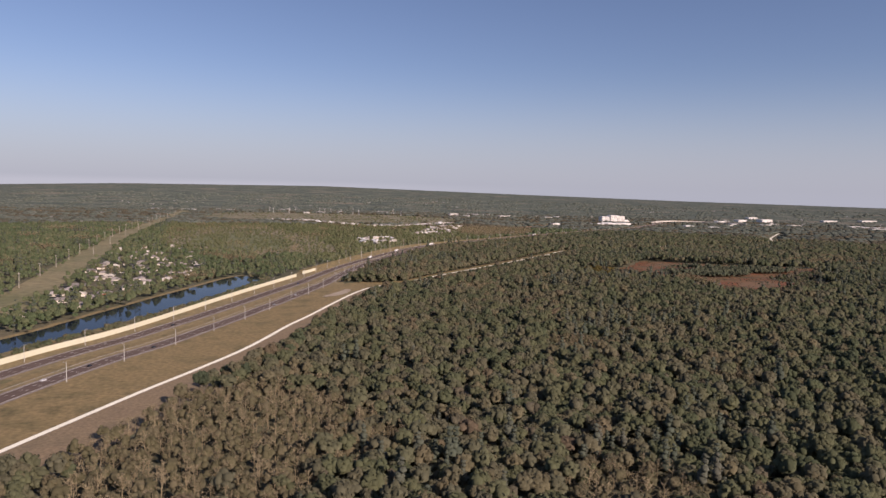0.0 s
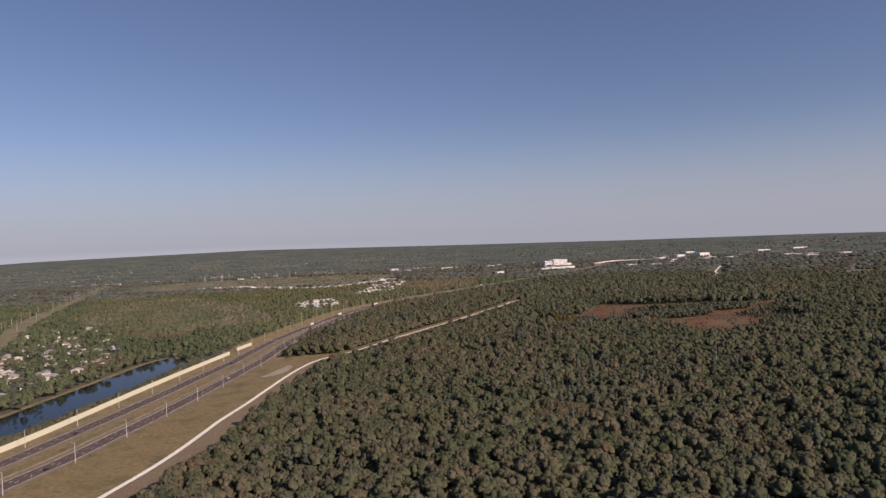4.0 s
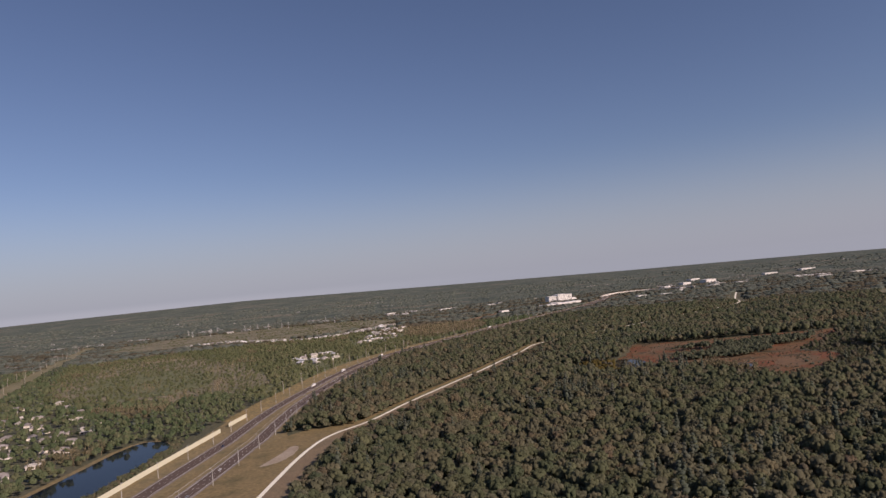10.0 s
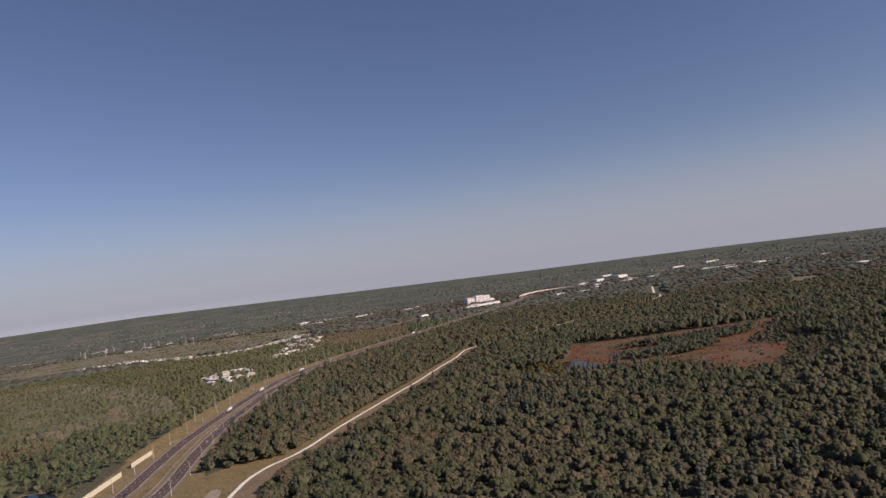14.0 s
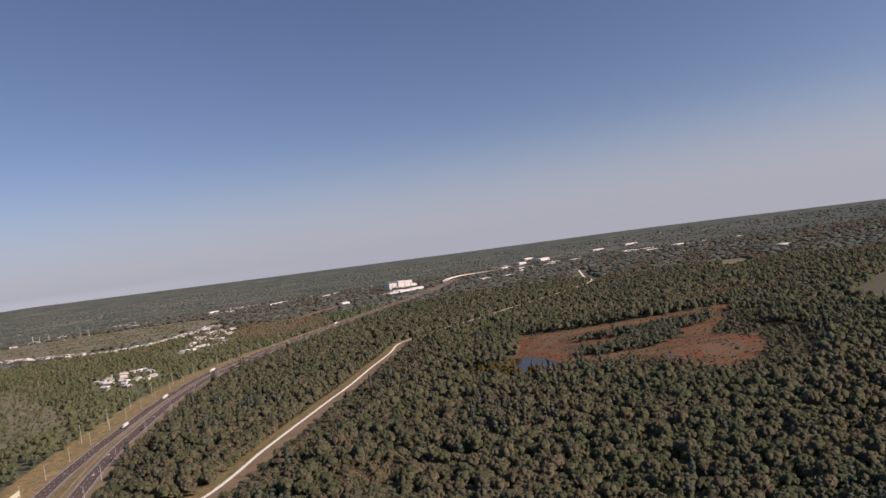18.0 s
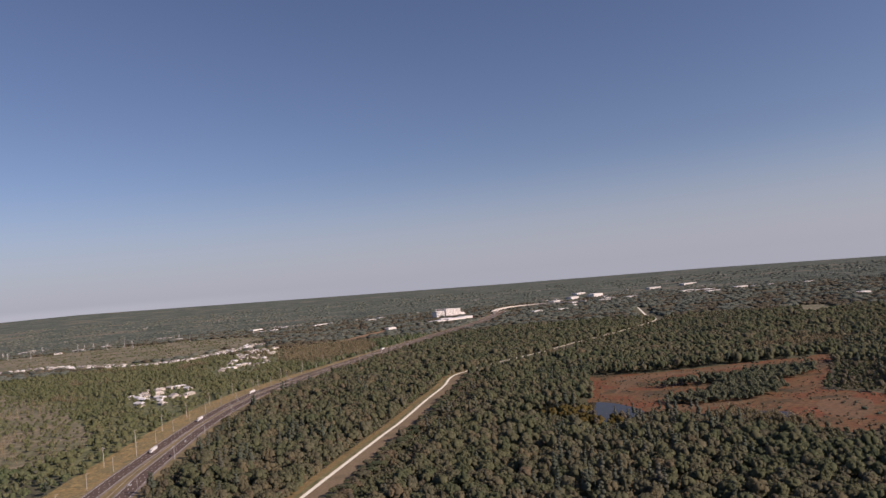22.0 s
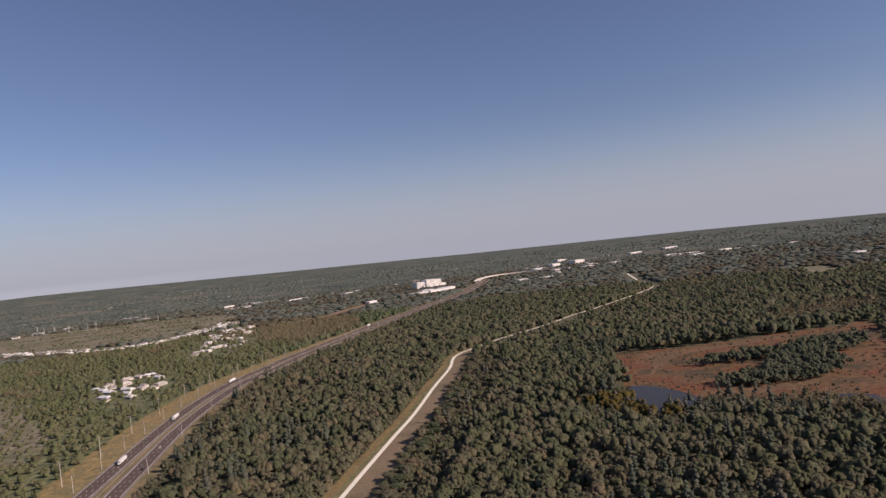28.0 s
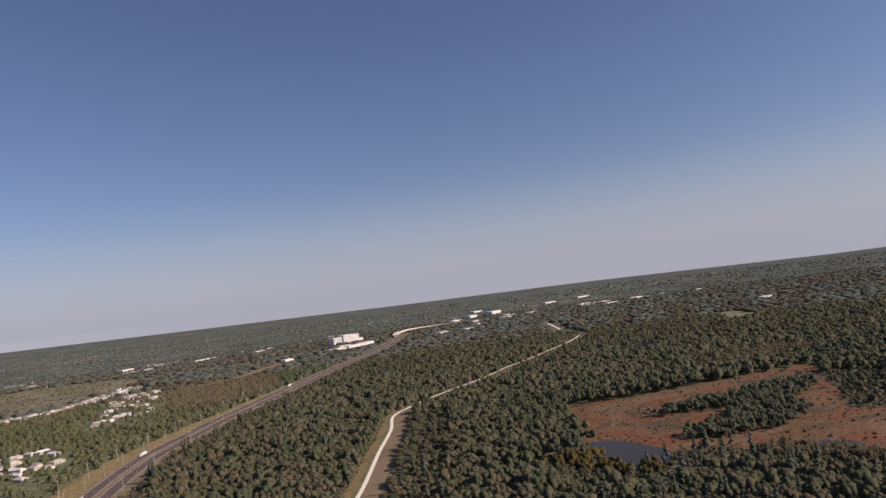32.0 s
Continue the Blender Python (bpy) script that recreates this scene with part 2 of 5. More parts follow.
M_TRAILER = material("white_trailer_panel", [(0.75, 0.73, 0.7), (0.68, 0.66, 0.63)], scale=0.4, rough=0.45, spread=0.06)
M_CAR = {
    "white": material("white_car_paint", [(0.75, 0.74, 0.72), (0.7, 0.69, 0.67)], scale=0.4, rough=0.25, spread=0.04, spec=0.5),
    "black": material("black_car_paint", [(0.015, 0.015, 0.018), (0.02, 0.02, 0.03)], scale=0.4, rough=0.2, spread=0.04, spec=0.5),
    "silver": material("silver_car_paint", [(0.4, 0.4, 0.41), (0.36, 0.36, 0.37)], scale=0.4, rough=0.3, metal=0.5, spread=0.04),
    "dark blue": material("blue_car_paint", [(0.03, 0.05, 0.12), (0.03, 0.04, 0.1)], scale=0.4, rough=0.25, spread=0.04, spec=0.5),
}
L_OAK = leaf_material("hardwood_leaves", [(0.077, 0.094, 0.055), (0.106, 0.122, 0.066), (0.142, 0.146, 0.078), (0.146, 0.139, 0.088), (0.182, 0.158, 0.091), (0.178, 0.135, 0.088)])
L_PINE = leaf_material("pine_needles", [(0.096, 0.116, 0.085), (0.121, 0.137, 0.097), (0.162, 0.156, 0.118)])
# haze of the distance is put into these greyer, bluer leaf colours
L_FAR_HAZE = leaf_material("far_hazed_leaves", [(0.143, 0.165, 0.131), (0.160, 0.179, 0.142), (0.195, 0.196, 0.156)], scale=0.2)
L_MARSH = leaf_material("olive_marsh_leaves", [(0.121, 0.140, 0.067), (0.157, 0.167, 0.081), (0.195, 0.183, 0.099)], scale=0.4)
L_ISLE = leaf_material("grey_green_leaves", [(0.112, 0.130, 0.080), (0.152, 0.160, 0.100), (0.212, 0.196, 0.130)])
L_SUBURB = leaf_material("garden_tree_leaves", [(0.086, 0.122, 0.059), (0.123, 0.154, 0.076), (0.164, 0.179, 0.092), (0.197, 0.186, 0.107)])
L_RUST = leaf_material("rusty_cypress_leaves", [(0.148, 0.125, 0.084), (0.136, 0.121, 0.081), (0.177, 0.147, 0.099)])
L_UNDER = leaf_material("dry_olive_undergrowth", [(0.130, 0.120, 0.065), (0.155, 0.138, 0.077), (0.175, 0.150, 0.090)])
L_YELLOW = leaf_material("yellowing_willow_leaves", [(0.12, 0.1, 0.03), (0.15, 0.11, 0.035)])
L_OAK_ONE = leaf_material("tree_leaves", [(0.077, 0.094, 0.055), (0.106, 0.122, 0.066), (0.142, 0.146, 0.078), (0.146, 0.139, 0.088), (0.182, 0.158, 0.091), (0.178, 0.135, 0.088)], tint="object")


def water_material(name, deep):
    m = bpy.data.materials.new(name)
    m.use_nodes = True
    n, l = m.node_tree.nodes, m.node_tree.links
    b = n["Principled BSDF"]
    b.inputs["Base Color"].default_value = (*deep, 1)
    b.inputs["Roughness"].default_value, b.inputs["IOR"].default_value = 0.06, 1.13
    co, ns, bp = n.new("ShaderNodeTexCoord"), n.new("ShaderNodeTexNoise"), n.new("ShaderNodeBump")
    ns.inputs["Scale"].default_value, ns.inputs["Detail"].default_value = 0.35, 4.0
    bp.inputs["Strength"].default_value, bp.inputs["Distance"].default_value = 0.4, 0.07
    l.new(co.outputs["Object"], ns.inputs["Vector"])
    l.new(ns.outputs["Fac"], bp.inputs["Height"])
    l.new(bp.outputs["Normal"], b.inputs["Normal"])
    return m


M_WATER = water_material("lake_water", (0.012, 0.018, 0.026))
M_MARSHWATER = water_material("marsh_water", (0.045, 0.04, 0.032))


def distance_material():
    """Far woods and fields, laid out by the plan of the land in kilometres; a faint glow stands for many kilometres of
    air.
    """
    m = bpy.data.materials.new("hazy_distance")
    m.use_nodes = True
    n, l = m.node_tree.nodes, m.node_tree.links
    b = n["Principled BSDF"]
    b.inputs["Roughness"].default_value, b.inputs["Specular IOR Level"].default_value = 0.95, 0.05
    uv = n.new("ShaderNodeUVMap")
    uv.uv_map = "plan"
    fields, woods, crowns = n.new("ShaderNodeTexNoise"), n.new("ShaderNodeTexNoise"), n.new("ShaderNodeTexNoise")
    for node, scale, detail in ((fields, 1.3, 6.0), (woods, 3.4, 7.0), (crowns, 30.0, 4.0)):
        node.inputs["Scale"].default_value, node.inputs["Detail"].default_value = scale, detail
        l.new(uv.outputs["UV"], node.inputs["Vector"])
    wood, field, mix = n.new("ShaderNodeValToRGB"), n.new("ShaderNodeValToRGB"), n.new("ShaderNodeMix")
    for ramp, stops in ((wood, ((0.36, (0.055, 0.068, 0.054)), (0.5, (0.08, 0.094, 0.072)), (0.64, (0.118, 0.122, 0.092)))), (field, ((0.58, (0, 0, 0)), (0.64, (1, 1, 1))))):
        while len(ramp.color_ramp.elements) < len(stops):
            ramp.color_ramp.elements.new(0.5)
        for e, (at, c) in zip(ramp.color_ramp.elements, stops):
            e.position, e.color = at, (*c, 1)
    l.new(woods.outputs["Fac"], wood.inputs["Fac"])
    l.new(fields.outputs["Fac"], field.inputs["Fac"])
    mix.data_type = "RGBA"
    mix.inputs[7].default_value = (0.145, 0.132, 0.098, 1)
    l.new(field.outputs["Color"], mix.inputs[0])
    l.new(wood.outputs["Color"], mix.inputs[6])
    vary, out = n.new("ShaderNodeMapRange"), n.new("ShaderNodeVectorMath")
    vary.inputs["From Min"].default_value, vary.inputs["From Max"].default_value = 0.3, 0.7
    vary.inputs["To Min"].default_value, vary.inputs["To Max"].default_value = 0.45, 1.5
    l.new(crowns.outputs["Fac"], vary.inputs["Value"])
    out.operation = "SCALE"
    l.new(mix.outputs[2], out.inputs[0])
    l.new(vary.outputs["Result"], out.inputs["Scale"])
    l.new(out.outputs["Vector"], b.inputs["Base Color"])
    # air haze, added as a weak bluish emission of the land itself
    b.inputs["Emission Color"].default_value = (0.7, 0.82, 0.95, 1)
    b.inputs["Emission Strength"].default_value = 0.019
    return m


M_DISTANCE = distance_material()


# ---- plan: lines and areas of the land ----
RNG = np.random.default_rng(7)
HUB = (100.0, 380.0)


def far_reach(r):
    """How far off the land at radius r would lie on level ground: the last kilometre stands for the fifteen beyond it."""
    return np.maximum(r, 1.0) + 10400.0 * np.clip((r - 3750.0) / 850.0, 0.0, 1.0) ** 2.6


def rise(x, y):
    """Height of the land: level, and climbing gently towards the rim, which carries the horizon."""
    dx, dy = np.asarray(x, float) - HUB[0], np.asarray(y, float) - HUB[1]
    r, az = np.hypot(dx, dy), np.degrees(np.arctan2(dx, dy))
    k = np.clip((r - 3750.0) / 850.0, 0.0, 1.0)
    lie = np.interp(az, [-40, -30, -22, -6, 10, 25, 40, 56, 75], [0, 8, 30, 42, 16, -4, -14, -36, -26])
    return 147.0 * (1.0 - r / far_reach(r)) + lie * k ** 2


def curve_through(points, step=12.0):
    """A smooth line through a few plan points, sampled every `step` metres."""
    p = np.array(points, float)
    p = np.vstack([2 * p[0] - p[1], p, 2 * p[-1] - p[-2]])
    out = []
    for i in range(1, len(p) - 2):
        n = max(2, int(np.linalg.norm(p[i + 1] - p[i]) / step))
        t = np.linspace(0, 1, n, endpoint=False)[:, None]
        a, b, c, d = p[i - 1], p[i], p[i + 1], p[i + 2]
        out.append(0.5 * (2 * b + (c - a) * t + (2 * a - 5 * b + 4 * c - d) * t ** 2 + (3 * b - a - 3 * c + d) * t ** 3))
    out.append(p[-2:-1])
    return np.vstack(out)


def normals(line):
    """Unit vectors to the right of a line."""
    d = np.gradient(line, axis=0)
    d /= np.linalg.norm(d, axis=1)[:, None]
    return np.stack([d[:, 1], -d[:, 0]], 1)


def shifted(line, by):
    return line + normals(line) * np.asarray(by, float).reshape(-1, 1)


def aside(x, y, line):
    """Signed distance to a line: positive to its right."""
    x, y = np.asarray(x, float), np.asarray(y, float)
    nm, out = normals(line), np.empty(len(x))
    for i in range(0, len(x), 8000):
        dx = x[i:i + 8000, None] - line[None, :, 0]
        dy = y[i:i + 8000, None] - line[None, :, 1]
        d2 = dx * dx + dy * dy
        k = d2.argmin(1)
        j = np.arange(len(k))
        s = dx[j, k] * nm[k, 0] + dy[j, k] * nm[k, 1]
        out[i:i + 8000] = np.where(s >= 0, 1, -1) * np.sqrt(d2[j, k])
    return out


def inside(x, y, poly):
    x, y = np.asarray(x, float), np.asarray(y, float)
    hit = np.zeros(len(x), bool)
    p = np.asarray(poly, float)
    for (x0, y0), (x1, y1) in zip(p, np.roll(p, -1, 0)):
        c = (y0 > y) != (y1 > y)
        hit ^= c & (x < (x1 - x0) * (y - y0) / (y1 - y0 + 1e-12) + x0)
    return hit


def wander(x, y, size, seed=0):
    """Smooth values of about -1 to 1 that vary over `size` metres."""
    x, y = np.asarray(x, float) / size, np.asarray(y, float) / size
    v = 0
    for k in range(5):
        a, b, c = 1.3 + 0.9 * k + 0.37 * seed, 2.1 * k + 1.7 * seed, 0.8 + 0.55 * k
        v = v + np.sin(c * (x * math.cos(a) + y * math.sin(a)) * 3.1 + b) * np.cos(c * (y * math.cos(a * 1.7) - x * math.sin(a * 1.3)) * 2.3 + 1.9 * b)
    return v / 2.2


def closed(points, step=14.0, rough=6.0, seed=0):
    """A smooth closed outline through a few plan points, with an uneven shore."""
    p = np.array(points, float)
    n = len(p)
    out = []
    for i in range(n):
        a, b, c, d = p[i - 1], p[i], p[(i + 1) % n], p[(i + 2) % n]
        k = max(2, int(np.linalg.norm(c - b) / step))
        t = np.linspace(0, 1, k, endpoint=False)[:, None]
        out.append(0.5 * (2 * b + (c - a) * t + (2 * a - 5 * b + 4 * c - d) * t ** 2 + (3 * b - a - 3 * c + d) * t ** 3))
    q = np.vstack(out)
    w = wander(q[:, 0], q[:, 1], 45.0, seed)
    mid = q.mean(0)
    r = q - mid
    return q + r / np.linalg.norm(r, axis=1)[:, None] * (w * rough)[:, None]


ROAD_BASE = curve_through([(-560, -420), (-460, -150), (-375, 130), (-310, 345), (-253, 552), (-211, 668), (-160, 875), (-117, 1035), (-72, 1190), (-18, 1360),
                          (45, 1545), (125, 1720), (215, 1862), (290, 1970), (535, 2270), (835, 2615), (1003, 2805), (1230, 3130), (1400, 3380)])
FAR_ROAD = shifted(ROAD_BASE, np.interp(ROAD_BASE[:, 1], [680, 760, 860, 1030, 1110, 1200, 1300, 1525, 1735, 2000], [1.5, 6, 9.5, 9, 2, -5, -8, -9, -12, 0]))
MEDIAN = np.interp(FAR_ROAD[:, 1], [350, 500, 700, 800, 930, 1030, 1120, 1200, 1300, 1500], [45, 42, 41, 40, 39, 36, 33, 31, 26, 22])
NEAR_ROAD = shifted(FAR_ROAD, MEDIAN)
TRAIL = curve_through([(-440, -420), (-345, -140), (-262, 130), (-205, 315), (-158, 461), (-131, 536), (-106, 616), (-75, 762), (-47, 890), (-30, 955), (-5, 1000), (38, 1038), (80, 1093),
                       (130, 1165), (205, 1272), (250, 1335), (320, 1443), (385, 1540), (432, 1622), (482, 1664), (550, 1708), (677, 1774), (780, 1840),
                       (920, 1915), (1205, 2098), (1335, 2300), (1488, 2525), (1560, 2630)], step=8.0)
TRAIL = shifted(TRAIL, np.interp(TRAIL[:, 1], [700, 761, 890, 950, 995, 1040, 1110, 1300, 1450, 1640, 1800], [0, 4, 7, 10, 8, 1, -6, -7, -7, -6, 0]))
WALL_LINE = shifted(ROAD_BASE, np.full(len(ROAD_BASE), -21.5))
POWER = curve_through([(-250, -400), (-325, 300), (-398, 750), (-465, 1061), (-547, 1400), (-640, 1800), (-755, 2400), (-912, 3300), (-1000, 3800)], step=40.0)
LAKE = closed([(-172, 1058), (-172, 1018), (-190, 935), (-207, 862), (-233, 767), (-252, 702), (-282, 622), (-328, 484), (-372, 354), (-420, 360), (-375, 500), (-318, 640),
               (-292, 758), (-270, 855), (-242, 975), (-222, 1060), (-204, 1094), (-184, 1086)], rough=2.0)
RED = closed([(455, 1275), (515, 1370), (558, 1432), (622, 1385), (704, 1366), (780, 1338), (862, 1316), (872, 1290), (800, 1240), (762, 1212), (705, 1174), (660, 1135), (672, 1090), (655, 1062), (629, 1028), (590, 1000),
              (524, 978), (515, 1060), (492, 1136), (459, 1172), (421, 1158), (398, 1183), (430, 1240)], rough=7.0, seed=3)
PONDS = [closed([(448, 1268), (400, 1188), (400, 1166), (428, 1156), (455, 1180), (463, 1215)], rough=4.0, seed=1),
         closed([(505, 1128), (530, 1104), (547, 1080), (532, 1056), (507, 1075), (490, 1102)], rough=4.0, seed=2)]
ISLANDS = [closed([(498, 1196), (513, 1168), (548, 1156), (600, 1152), (642, 1172), (660, 1212), (628, 1236), (600, 1222), (566, 1210)], rough=5.0, seed=5),
           closed([(552, 1290), (590, 1262), (626, 1240), (650, 1216), (700, 1210), (752, 1228), (772, 1252), (720, 1262), (650, 1268), (598, 1286)], rough=4.0, seed=6)]
MEADOWS = [closed([(-520, 1800), (-560, 2250), (-420, 2450), (-260, 2150), (-130, 1850), (-100, 1480), (-240, 1440), (-360, 1530)], rough=40.0, seed=9),
           closed([(-700, 2980), (-750, 3650), (-250, 3800), (250, 3600), (380, 3250), (190, 2930), (-20, 2760), (-330, 2890)], rough=40.0, seed=10)]
MEADOW_CORE = closed([(-490, 1900), (-440, 2060), (-350, 2040), (-245, 1860), (-205, 1640), (-262, 1530), (-375, 1585)], rough=20.0, seed=13)
PATCH = closed([(-68, 896), (-55, 925), (-43, 962), (-34, 960), (-41, 925), (-53, 900)], rough=5.0, seed=11)
HOUSING = [closed([(-285, 1085), (-335, 770), (-395, 720), (-455, 1061), (-520, 1440), (-560, 1600), (-470, 1620), (-370, 1460), (-300, 1250)], rough=10.0, seed=12)]
CLEARINGS = [closed([(1420, 1800), (1580, 2000), (1640, 1960), (1590, 1850), (1480, 1780)], rough=15.0, seed=15)]


# ---- mesh helpers ----
def mesh_of(name, verts, faces, mat=None, smooth=False):
    me = bpy.data.meshes.new(name)
    me.from_pydata([tuple(map(float, v)) for v in verts], [], [tuple(map(int, f)) for f in faces])
    if mat:
        me.materials.append(mat)
    if smooth:
        me.polygons.foreach_set("use_smooth", [True] * len(me.polygons))
    me.update()
    return me


def big_mesh(name, verts, tris, mat, tint=None):
    """A mesh of triangles from arrays, with a tint for each vertex."""
    me = bpy.data.meshes.new(name)
    me.vertices.add(len(verts))
    me.loops.add(len(tris) * 3)
    me.polygons.add(len(tris))
    me.vertices.foreach_set("co", np.ascontiguousarray(verts, np.float32).ravel())
    me.loops.foreach_set("vertex_index", np.ascontiguousarray(tris, np.int32).ravel())
    me.polygons.foreach_set("loop_start", np.arange(len(tris), dtype=np.int32) * 3)
    if tint is not None:
        at = me.attributes.new("tint", "FLOAT", "POINT")
        at.data.foreach_set("value", np.ascontiguousarray(tint, np.float32))
    me.materials.append(mat)
    me.update(calc_edges=True)
    return me


def part(name, me, parent, m=None, label=""):
    ob = new(name, me)
    ob.parent = parent
    if m is not None:
        ob.matrix_basis = m
    return tagged(ob, label)


def thing(name, label, category, group="", kind="", m=None):
    ob = new(name)
    if m is not None:
        ob.matrix_basis = m
    return tagged(ob, label, category, group, kind)


def box(sx, sy, sz, mat, name="box", base=True, bevel=0.0, taper=1.0):
    """A box mesh standing on z = 0 (or centred), its upper edges bevelled, its top drawn in by taper."""
    bm = bmesh.new()
    bmesh.ops.create_cube(bm, size=1.0)
    for v in bm.verts:
        k = taper if v.co.z > 0 else 1.0
        v.co = (v.co.x * sx * k, v.co.y * sy * k, (v.co.z + (0.5 if base else 0)) * sz)
    if bevel:
        bmesh.ops.bevel(bm, geom=list(bm.edges), offset=bevel, segments=1, affect="EDGES")
    me = bpy.data.meshes.new(name)
    bm.to_mesh(me)
    bm.free()
    me.materials.append(mat)
    return me


def tube(r0, r1, h, mat, sides=8, name="tube", bend=0.0):
    bm = bmesh.new()
    rings = []
    for z, r in ((0, r0), (h * 0.5, (r0 + r1) / 2), (h, r1)):
        rings.append([bm.verts.new((r * math.cos(6.2832 * i / sides) + bend * (z / h) ** 2, r * math.sin(6.2832 * i / sides), z)) for i in range(sides)])
    for a, b in zip(rings, rings[1:]):
        for i in range(sides):
            bm.faces.new((a[i], a[(i + 1) % sides], b[(i + 1) % sides], b[i]))
    bm.faces.new(rings[-1])
    bm.faces.new(rings[0][::-1])
    me = bpy.data.meshes.new(name)
    bm.to_mesh(me)
    bm.free()
    me.materials.append(mat)
    return me


def ribbon(name, line, left, right, z, mat, crown=0.0):
    """A strip along a line from `left` to `right` of it (metres), with a slightly raised middle."""
    n = normals(line)
    a = line + n * np.asarray(left, float).reshape(-1, 1)
    b = line + n * np.asarray(right, float).reshape(-1, 1)
    c = (a + b) / 2
    v = []
    for p, q, r in zip(a, c, b):
        for k, (s, dz) in enumerate(((p, 0), (q, crown), (r, 0))):
            v.append((s[0], s[1], float(rise(s[0], s[1])) + z + dz))
    f = []
    for i in range(len(line) - 1):
        for k in (0, 1):
            f.append((3 * i + k, 3 * i + k + 1, 3 * i + k + 4, 3 * i + k + 3))
    return mesh_of(name, v, f, mat)


def sheet(name, outline, z, mat):
    """A level area inside an outline."""
    bm = bmesh.new()
    vs = [bm.verts.new((p[0], p[1], float(rise(p[0], p[1])) + z)) for p in outline]
    f = bm.faces.new(vs)
    if f.calc_area() and f.normal.z < 0:
        f.normal_flip()
    bmesh.ops.triangulate(bm, faces=[f])
    bmesh.ops.recalc_face_normals(bm, faces=bm.faces)
    for g in bm.faces:
        if g.normal.z < 0:
            g.normal_flip()
    me = bpy.data.meshes.new(name)
    bm.to_mesh(me)
    bm.free()
    me.materials.append(mat)
    return me


# ---- the ground: one sheet to the horizon ----
radii = np.concatenate([[0.0], np.linspace(150, 3600, 24), np.linspace(3640, 4600, 30)])
spokes = 144
gv, gf = [(HUB[0], HUB[1], 0.0)], []
for r in radii[1:]:
    for k in range(spokes):
        an = 2 * math.pi * k / spokes
        x, y = HUB[0] + r * math.cos(an), HUB[1] + r * math.sin(an)
        gv.append((x, y, float(rise(x, y))))
for k in range(spokes):
    gf.append((0, 1 + k, 1 + (k + 1) % spokes))
for i in range(len(radii) - 2):
    o, q = 1 + i * spokes, 1 + (i + 1) * spokes
    for k in range(spokes):
        gf.append((o + k, q + k, q + (k + 1) % spokes, o + (k + 1) % spokes))
ground = tagged(new("ground", mesh_of("ground", gv, gf, M_GROUND, True)), "dark wooded flatland reaching to the horizon", "ground", kind="structure")


RIM, TURN = np.linspace(3760.0, 4600.0, 44), 288
rv, rf, plan = [], [], []
for i, r0 in enumerate(RIM):
    for k in range(TURN + 1):
        an = 2 * math.pi * k / TURN
        r = r0 + (1 - i / 43) * 70 * float(wander(math.cos(an) * 2000, math.sin(an) * 2000, 240.0, 4))
        x, y, far = HUB[0] + r * math.cos(an), HUB[1] + r * math.sin(an), float(far_reach(r))
        rv.append((x, y, float(rise(x, y)) + (0.4 + 2.2 * min(1.0, i / 4))))
        plan.append((far * math.cos(an) / 1000, far * math.sin(an) / 1000))
        if i and k:
            b = i * (TURN + 1) + k
            rf.append((b - TURN - 2, b - 1, b, b - TURN - 1))
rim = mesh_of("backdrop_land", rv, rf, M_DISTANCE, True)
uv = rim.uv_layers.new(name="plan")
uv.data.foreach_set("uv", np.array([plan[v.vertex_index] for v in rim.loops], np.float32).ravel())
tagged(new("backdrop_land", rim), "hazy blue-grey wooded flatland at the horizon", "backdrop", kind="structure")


def land(name, me, label, category):
    return tagged(new(name, me), label, category, kind="structure")


land("highway_verge", ribbon("highway_verge", FAR_ROAD, np.interp(FAR_ROAD[:, 1], [1800, 2300], [-40, -15]), MEDIAN + np.interp(FAR_ROAD[:, 1], [700, 960, 1040, 1800, 2300], [75, 62, 24, 22, 12]), 0.05, M_VERGE), "tan mown grass verge and median along the highway", "grass verge")
k = FAR_ROAD[:, 1] > 1150
land("golden_verge", ribbon("golden_verge", FAR_ROAD[k], np.interp(FAR_ROAD[k][:, 1], [1700, 2300], [-46, -17]), -9.5, 0.12, M_GOLD), "golden dry grass strip beside the highway", "grass verge")
k = TRAIL[:, 1] < 1050
land("trail_field", ribbon("trail_field", TRAIL[k], np.interp(TRAIL[k][:, 1], [300, 850, 960, 1050], [-70, -60, -62, -34]), 8.0, 0.09, M_OLIVE), "dry mown grass between highway and path", "grass verge")
k = TRAIL[:, 1] > 1000
land("trail_verge", ribbon("trail_verge", TRAIL[k], np.interp(TRAIL[k][:, 1], [1640, 1700], [-15, -6]), 1.0, 0.14, M_OLIVE), "olive grass strip beside the pale path", "grass verge")
land("trail_soil", ribbon("trail_soil", TRAIL, 0.5, np.interp(TRAIL[:, 1], [0, 600, 700, 850, 930, 1010, 1100, 1590, 1650, 1700], [46, 47, 43, 41, 45, 36, 33, 31, 8, 4]), 0.17, M_SOIL), "bare reddish soil strip beside the pale path", "bare soil")
# forest shade left of the path, laid as a flat, darker green strip
k = TRAIL[:, 1] > 1040
land("trail_shade_strip", ribbon("trail_shade_strip", TRAIL[k], -6.4, -3.6, 0.19, M_GREEN), "flat green strip for forest shade beside the pale path", "ditch")
land("sand_patch", sheet("sand_patch", PATCH, 0.2, M_DIRT), "pale bare sand patch beside the path bend", "sand")
land("powerline_clearing", ribbon("powerline_clearing", POWER, -24.0, 27.0, 0.1, M_CLEAR), "straight tan grass clearing under power lines", "clearing")
